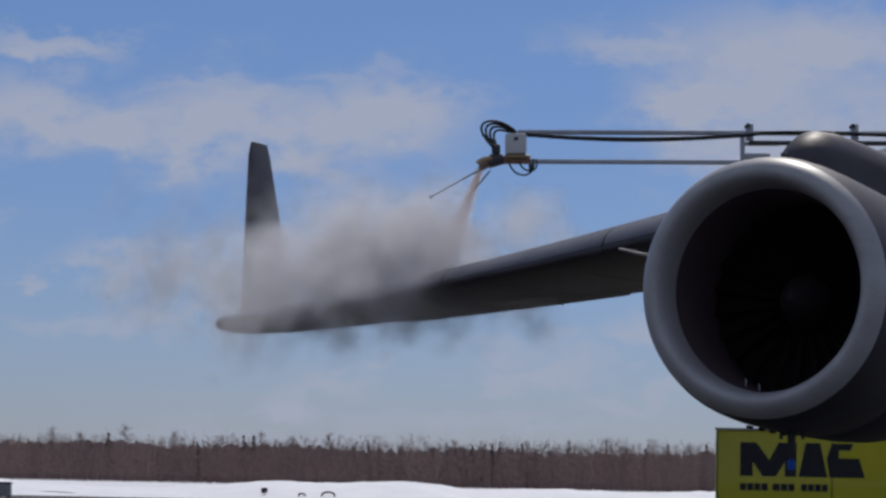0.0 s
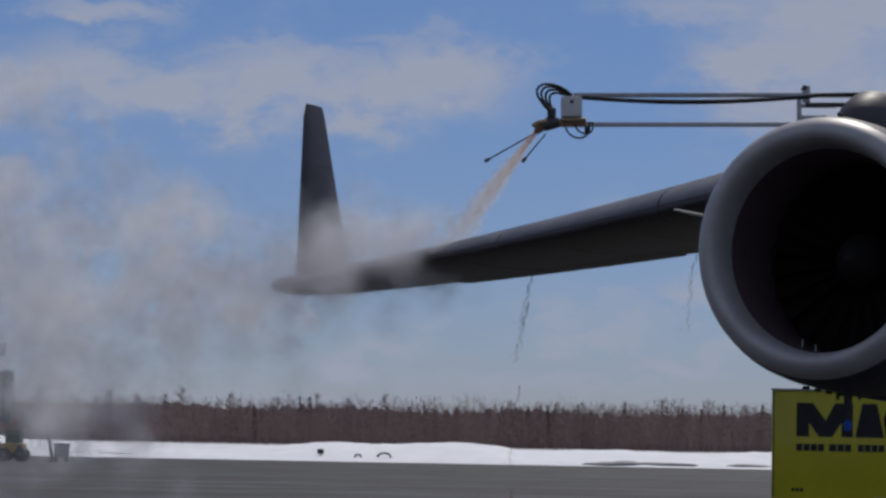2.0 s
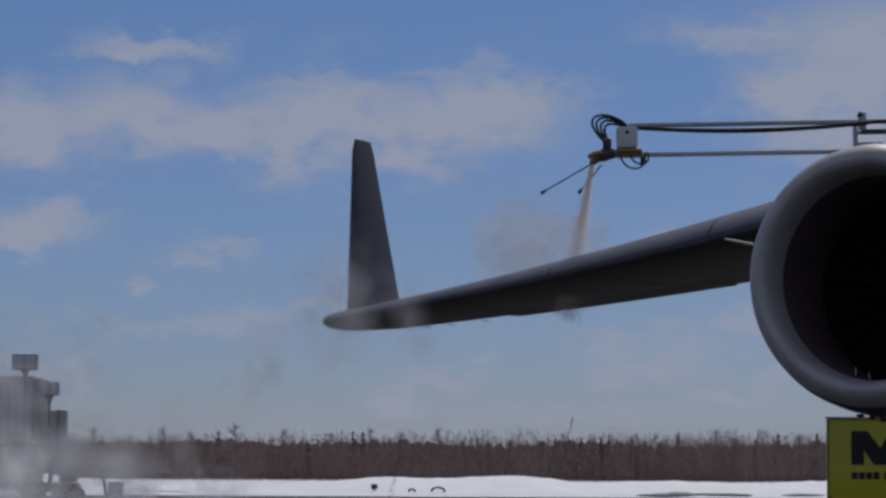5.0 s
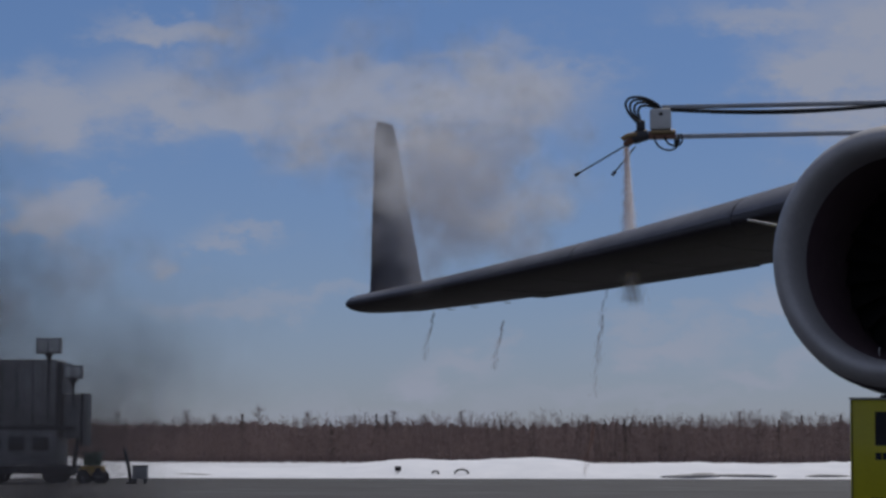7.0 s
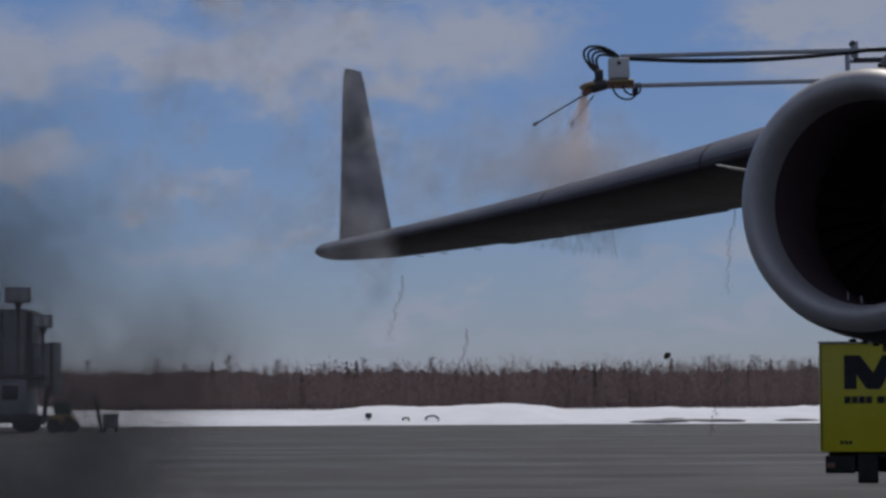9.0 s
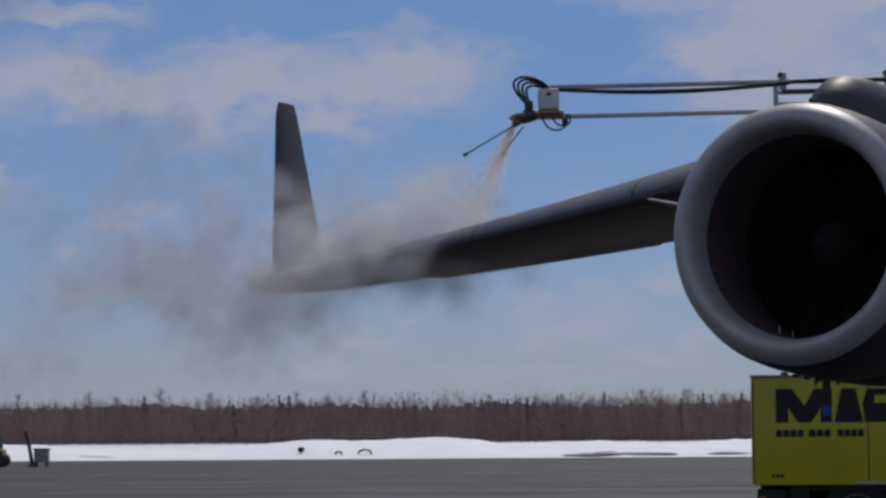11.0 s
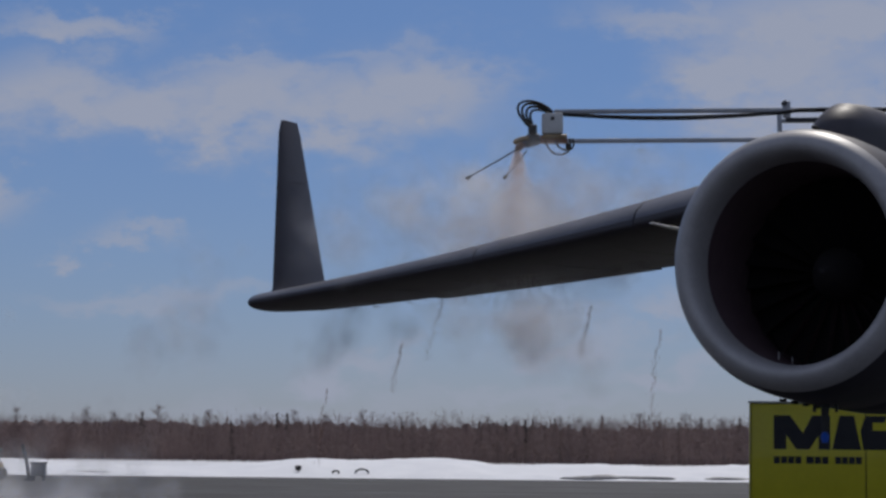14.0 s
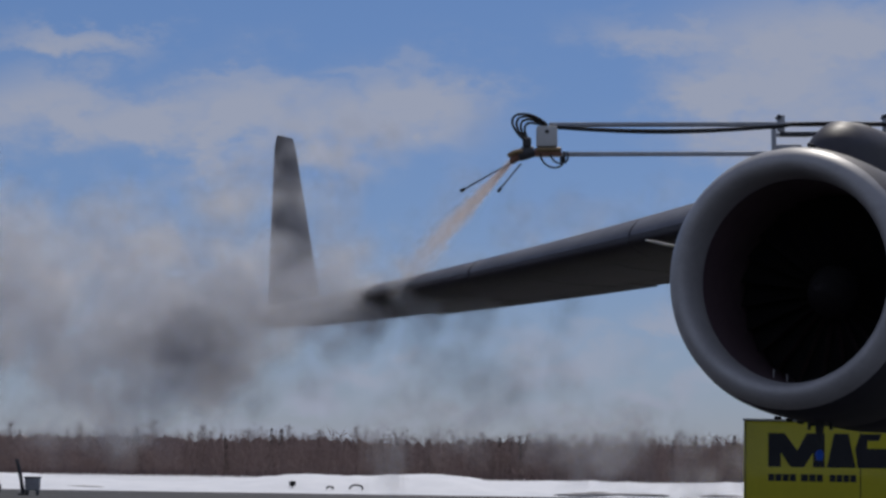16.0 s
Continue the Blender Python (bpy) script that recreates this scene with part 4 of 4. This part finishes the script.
# when vapour leaves the wing: seconds, from where along the wing's top (x, z), wind (x, z), how much
GUSTS = [(-1.2, 0.1, 4.5, -1.7, -0.1, 3), (-1.0, 0.2, 4.5, -1.75, -0.1, 4), (-0.85, 0.3, 4.6, -1.85, -0.1, 4), (-0.55, 0.2, 4.7, -2.0, -0.1, 5), (-0.3, 0.2, 4.85, -2.4, -0.2, 5), (-0.1, 0.3, 5.0, -3.0, -0.4, 4), (0.1, 0.3, 4.6, -3.7, -0.9, 4),
         (0.35, -0.1, 4.4, -3.9, -1.1, 4), (0.6, -0.5, 4.2, -3.9, -1.1, 3), (0.85, -0.8, 4.2, -3.7, -0.8, 3), (1.15, -0.9, 4.2, -3.6, -0.7, 2), (1.5, -0.9, 4.2, -3.4, -0.6, 2), (1.85, -0.7, 4.25, -3.2, -0.5, 3),
         (2.2, -0.5, 4.3, -3.0, -0.5, 3), (2.5, -0.4, 4.3, -2.9, -0.6, 3), (2.75, -0.8, 4.2, -3.1, -0.9, 4), (3.0, -1.1, 4.1, -3.1, -1.0, 4), (3.2, -1.3, 4.0, -3.0, -1.1, 4), (3.4, -1.3, 4.0, -2.7, -1.3, 3), (2.5, 0.1, 5.2, -2.4, -0.5, 2), (3.8, -0.2, 4.3, -2.6, -0.8, 1),
         (4.4, 0.5, 4.6, -1.8, -0.2, 1), (4.9, -0.4, 4.6, -1.4, 1.3, 2), (5.3, -0.5, 4.7, -1.2, 1.1, 2), (5.7, -0.6, 4.8, -0.9, 0.8, 3), (6.0, -0.7, 4.8, -0.8, 0.6, 3), (6.3, -0.9, 4.7, -0.9, 0.4, 2), (6.7, 0.2, 4.8, -1.4, 0.2, 1), (7.2, 1.0, 4.8, -1.7, 0.0, 1),
         (7.9, 0.9, 4.7, -1.9, -0.3, 1), (8.3, 1.0, 4.9, -1.7, -0.1, 2), (8.55, 1.2, 5.2, -1.7, -0.2, 2), (8.85, 1.2, 5.1, -1.7, -0.1, 2), (9.3, 0.9, 4.8, -1.9, -0.2, 2), (9.8, 0.7, 4.7, -2.1, -0.3, 2),
         (9.9, -2.5, 4.0, -1.5, 0.0, 2), (10.2, -2.8, 3.8, -1.4, -0.2, 2), (10.5, -2.6, 3.6, -1.5, -0.4, 2), (10.3, 0.4, 4.6, -2.3, -0.4, 3), (10.7, 0.3, 4.7, -2.3, -0.3, 3), (11.0, 0.2, 4.7, -2.9, -0.2, 3), (11.2, 0.0, 4.8, -2.9, -0.1, 3), (11.35, -0.3, 4.6, -2.8, -0.3, 3), (11.6, -1.6, 4.2, -2.6, -0.8, 4), (11.75, -1.9, 4.0, -2.3, -0.9, 3), (11.95, -1.2, 4.2, -2.3, -0.6, 1), (12.3, 0.8, 4.8, -1.9, -0.4, 1),
         (13.0, 1.6, 5.0, -0.4, -0.1, 1), (13.35, 2.0, 4.9, 0.5, -0.7, 1), (13.65, 1.5, 4.9, -0.6, 0.0, 2), (13.9, 1.3, 5.0, -1.5, 0.0, 3), (14.05, 0.4, 4.8, -3.3, 0.0, 4), (14.25, 0.0, 4.8, -3.7, -0.1, 4), (14.75, 0.3, 5.0, -3.3, -0.5, 4),
         (14.5, 0.3, 4.6, -3.4, -0.3, 4), (14.7, -0.2, 4.4, -3.6, -0.8, 4), (14.9, -0.6, 4.3, -3.5, -1.0, 4), (15.1, -0.9, 4.1, -3.4, -1.1, 4), (15.3, -1.1, 4.1, -3.2, -1.0, 4), (15.55, -1.0, 4.2, -3.3, -0.3, 3), (15.8, -1.0, 4.2, -3.2, -0.3, 3)]
# vapour that falls behind the wing's trailing edge: seconds, x, z, wind
FALLS = [(13.4, 1.1, 3.8, 0.5, -0.7), (13.7, 1.1, 3.8, 0.4, -0.8), (14.0, 0.7, 3.8, 0.3, -0.7), (14.3, 0.3, 3.7, 0.2, -0.7), (14.5, -0.1, 3.7, 0.2, -0.6), (12.0, -3.6, 3.2, -0.9, -1.3), (11.85, -3.8, 3.2, -0.9, -1.2), (11.7, -3.6, 3.1, -0.9, -1.2)]
TANK = Vector((TX + 5.0, TY + 1.2, 1.68))


def puff_rows(birth, p, wind, spread):
    """From the tank to the wing's top when it is sprayed, then off with the wind, slowing and parting."""
    rows = []
    if birth > 0:
        rows += [(0.0, pose(*TANK)), (birth - 0.034, pose(*TANK))]
    times = [max(birth, 0.0)]
    for dt in (0.5, 1.2, 2.2, 3.6, 5.5):
        if birth + dt > times[-1] + 0.2 and birth + dt < 15.9:
            times.append(birth + dt)
    if times[-1] < 15.95:
        times.append(16.0)
    for t in times:
        a = t - birth
        q = p + wind * (a + 0.4 * max(0.0, a - 1.0) ** 2) + spread * (a ** 1.2)
        q.z = max(q.z, 0.5)
        turn = 12 * a * (1 if spread.x > 0 else -1)
        rows.append((t, pose(q.x, q.y, q.z, 0, max(-80, min(80, turn)), 0)))
    return rows


def build_mist():
    rng = random.Random(11)
    keyed = []

    def puff(mesh, birth, p, wind, spread):
        ob = new(mesh.name.split(".")[0], mesh)
        tagged(ob, "drifting soft grey cloud of de-icing vapour", "mist", "de-icing vapour", "stuff")
        keyed.append((ob, puff_rows(birth, p, wind, spread)))

    for t, x, z, wx, wz, much in GUSTS:
        for k in range(much * (3 if much > 2 else 2)):
            mesh = rng.choice(PUFFS if much > 2 and k % 3 else WISPS)
            p = Vector((x + rng.gauss(0, 0.74), 35.7 + rng.gauss(0, 0.9), z + rng.uniform(-0.25, 0.35)))
            puff(mesh, t + rng.uniform(-0.1, 0.1), p, Vector((wx * rng.uniform(0.85, 1.15), 0.25, wz * rng.uniform(0.6, 1.4))), Vector((rng.gauss(0, 0.42), rng.gauss(0, 0.4), rng.gauss(0.0, 0.23))))
    for t, x, z, wx, wz in FALLS:
        for k in range(2):
            p = Vector((x + rng.gauss(0, 0.4), 38.4 + rng.gauss(0, 0.5), z + rng.gauss(0, 0.15)))
            puff(rng.choice(WISPS), t + rng.uniform(-0.1, 0.1), p, Vector((wx, 0.1, wz)), Vector((rng.gauss(0, 0.3), rng.gauss(0, 0.3), rng.gauss(0, 0.2))))
    # dark haze added to darken the low left; drifts in from outboard and away again
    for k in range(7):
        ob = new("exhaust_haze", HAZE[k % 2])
        tagged(ob, "thin dark haze drifting low over the apron", "haze", "exhaust haze", "stuff")
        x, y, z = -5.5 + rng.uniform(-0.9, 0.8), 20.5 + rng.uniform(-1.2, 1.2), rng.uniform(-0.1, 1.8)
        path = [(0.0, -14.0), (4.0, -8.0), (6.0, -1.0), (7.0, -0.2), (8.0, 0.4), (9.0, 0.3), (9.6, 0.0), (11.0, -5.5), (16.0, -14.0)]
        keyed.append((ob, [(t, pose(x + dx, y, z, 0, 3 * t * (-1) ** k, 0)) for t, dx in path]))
    return keyed


MIST_KEYS = build_mist()


def drip_mesh(seed, beads, length):
    rng = random.Random(seed)
    vs, fs = [], []
    x = 0.0
    for k in range(beads):
        f = k / beads
        x += rng.gauss(-0.001, 0.004)
        p = Vector((x + rng.gauss(0, 0.008 + 0.025 * f), rng.gauss(0, 0.02), -length * f))
        w, h = rng.uniform(0.003, 0.009) * (1.2 - 0.5 * f), rng.uniform(0.03, 0.11)
        i = len(vs)
        for q in (0, 2.09, 4.19):
            vs.append(p + Vector((math.cos(q) * w, math.sin(q) * w, 0)))
        vs.extend((p + UP * h * 0.4, p - UP * h * 0.6))
        for a in range(3):
            b = (a + 1) % 3
            fs.extend(((i + a, i + b, i + 3), (i + b, i + a, i + 4)))
    me = bpy.data.meshes.new("fluid_drip")
    me.from_pydata(vs, [], fs)
    set_density(me, [1.0] * len(vs))
    me.materials.append(DRIP)
    return me


DRIPS = [drip_mesh(70 + k, 150, 0.75 + 0.15 * k) for k in range(4)]
# along the wing from the engine, and when each string of drops lets go
DRIP_TIMES = [(9.0, (0.2, 0.7, 1.1, 1.5, 1.9, 2.3, 2.7, 3.1, 3.5, 4.1, 5.4, 6.0, 6.5, 6.9, 7.5)), (6.1, (0.4, 2.0, 7.9, 8.8, 11.4, 13.3)), (12.5, (4.0, 6.8, 8.6, 11.3, 13.2, 14.2)),
              (11.0, (6.6, 8.2, 13.4)), (7.4, (11.2, 12.3, 12.6, 13.5)), (10.4, (7.2, 14.0))]


def build_drips():
    rng, keyed = random.Random(8), []
    for s, times in DRIP_TIMES:
        home = lead(s) + AFT * (chord(s) * 0.93) - UP * 0.02
        for t in times:
            ob = new("fluid_drip", rng.choice(DRIPS))
            tagged(ob, "string of dark reddish fluid drops falling off the wing", "drips", "fluid drips", "stuff")
            rows = [(0.0, pose(*TANK)), (t - 0.034, pose(*TANK)), (t, pose(*(home + UP * 0.1)))]
            for a, fall in ((0.35, 0.2), (0.7, 0.9), (1.0, 2.0), (1.3, 3.2)):
                if t + a < 15.9:
                    rows.append((t + a, pose(home.x - 0.25 * a, home.y, home.z - fall)))
            if t + 1.6 < 15.9:
                rows.append((t + 1.6, pose(home.x - 0.4, home.y, -0.9)))
                rows.append((16.0, pose(home.x - 0.4, home.y, -0.9)))
            else:
                a = 16.0 - t
                rows.append((16.0, pose(home.x - 0.25 * a, home.y, home.z - 2.4 * a * a)))
            keyed.append((ob, rows))
    return keyed


def build_lumps():
    """Lumps of wet slush that drop off the wing's trailing edge."""
    rng, keyed = random.Random(21), []
    meshes = []
    for k in range(3):
        bm = bmesh.new()
        bmesh.ops.create_icosphere(bm, subdivisions=2, radius=0.024 + 0.008 * k)
        for v in bm.verts:
            v.co *= 1 + 0.9 * noise.noise(v.co * 22 + Vector((k * 5, 0, 0)))
            v.co.z *= 1.3
        meshes.append(link_mesh("slush_lump", bm, FLUID))
    for s, t, dx in [(7.4, 7.45, 0.0), (7.45, 7.6, 0.1), (7.3, 7.7, -0.05), (7.5, 7.85, 0.08), (7.4, 8.35, 0.0), (8.8, 11.85, 0.0), (8.8, 11.95, 0.05), (8.75, 12.05, 0.02), (8.85, 12.15, 0.0), (8.8, 12.25, 0.06),
                     (7.5, 0.0, 0.0), (7.5, 0.06, 0.04), (7.4, 0.12, -0.03), (11.9, 3.0, 0.0), (11.8, 3.1, 0.05)]:
        home = lead(s) + AFT * (chord(s) * 0.93) - UP * 0.02
        ob = new("slush_lump", meshes[rng.randrange(3)])
        tagged(ob, "small dark lump of wet slush falling off the wing", "slush lump", "falling slush")
        rows = [(0.0, pose(*TANK)), (t - 0.034, pose(*TANK))] if t > 0 else []
        rows.append((t, pose(*home)))
        for a in (0.2, 0.4, 0.6, 0.8):
            rows.append((t + a, pose(home.x + dx * a, home.y, home.z - 4.6 * a * a, 0, 100 * a, 0)))
        end = pose(home.x + dx, home.y, 0.03, 0, 80, 0)
        rows += [(t + 0.93, end), (16.0, end)]
        keyed.append((ob, rows))
    return keyed


DRIP_KEYS = build_drips() + build_lumps()


def motions():
    walk(BOOM, [(t, pose(BOOM_HOME.x + x, BOOM_HOME.y, BOOM_HOME.z + z, 0, BOOM_RISE, 0)) for t, x, z in BOOM_PATH])
    ends = {t: (x, z) for t, x, z in BOOM_PATH}
    rows = []
    for t, tilt, fan in JET_PATH:
        x, z = ends[t]
        m = pose(BOOM_HOME.x + x - 0.50, BOOM_HOME.y, BOOM_HOME.z + z - 0.35) @ pose(0, 0, 0, 0, tilt, 0) @ pose(0, 0, 0, 0, 0, 90 - fan)
        rows.append((t, m))
    walk(JET, rows)
    for ob, rows in MIST_KEYS + DRIP_KEYS:
        walk(ob, rows)


motions()
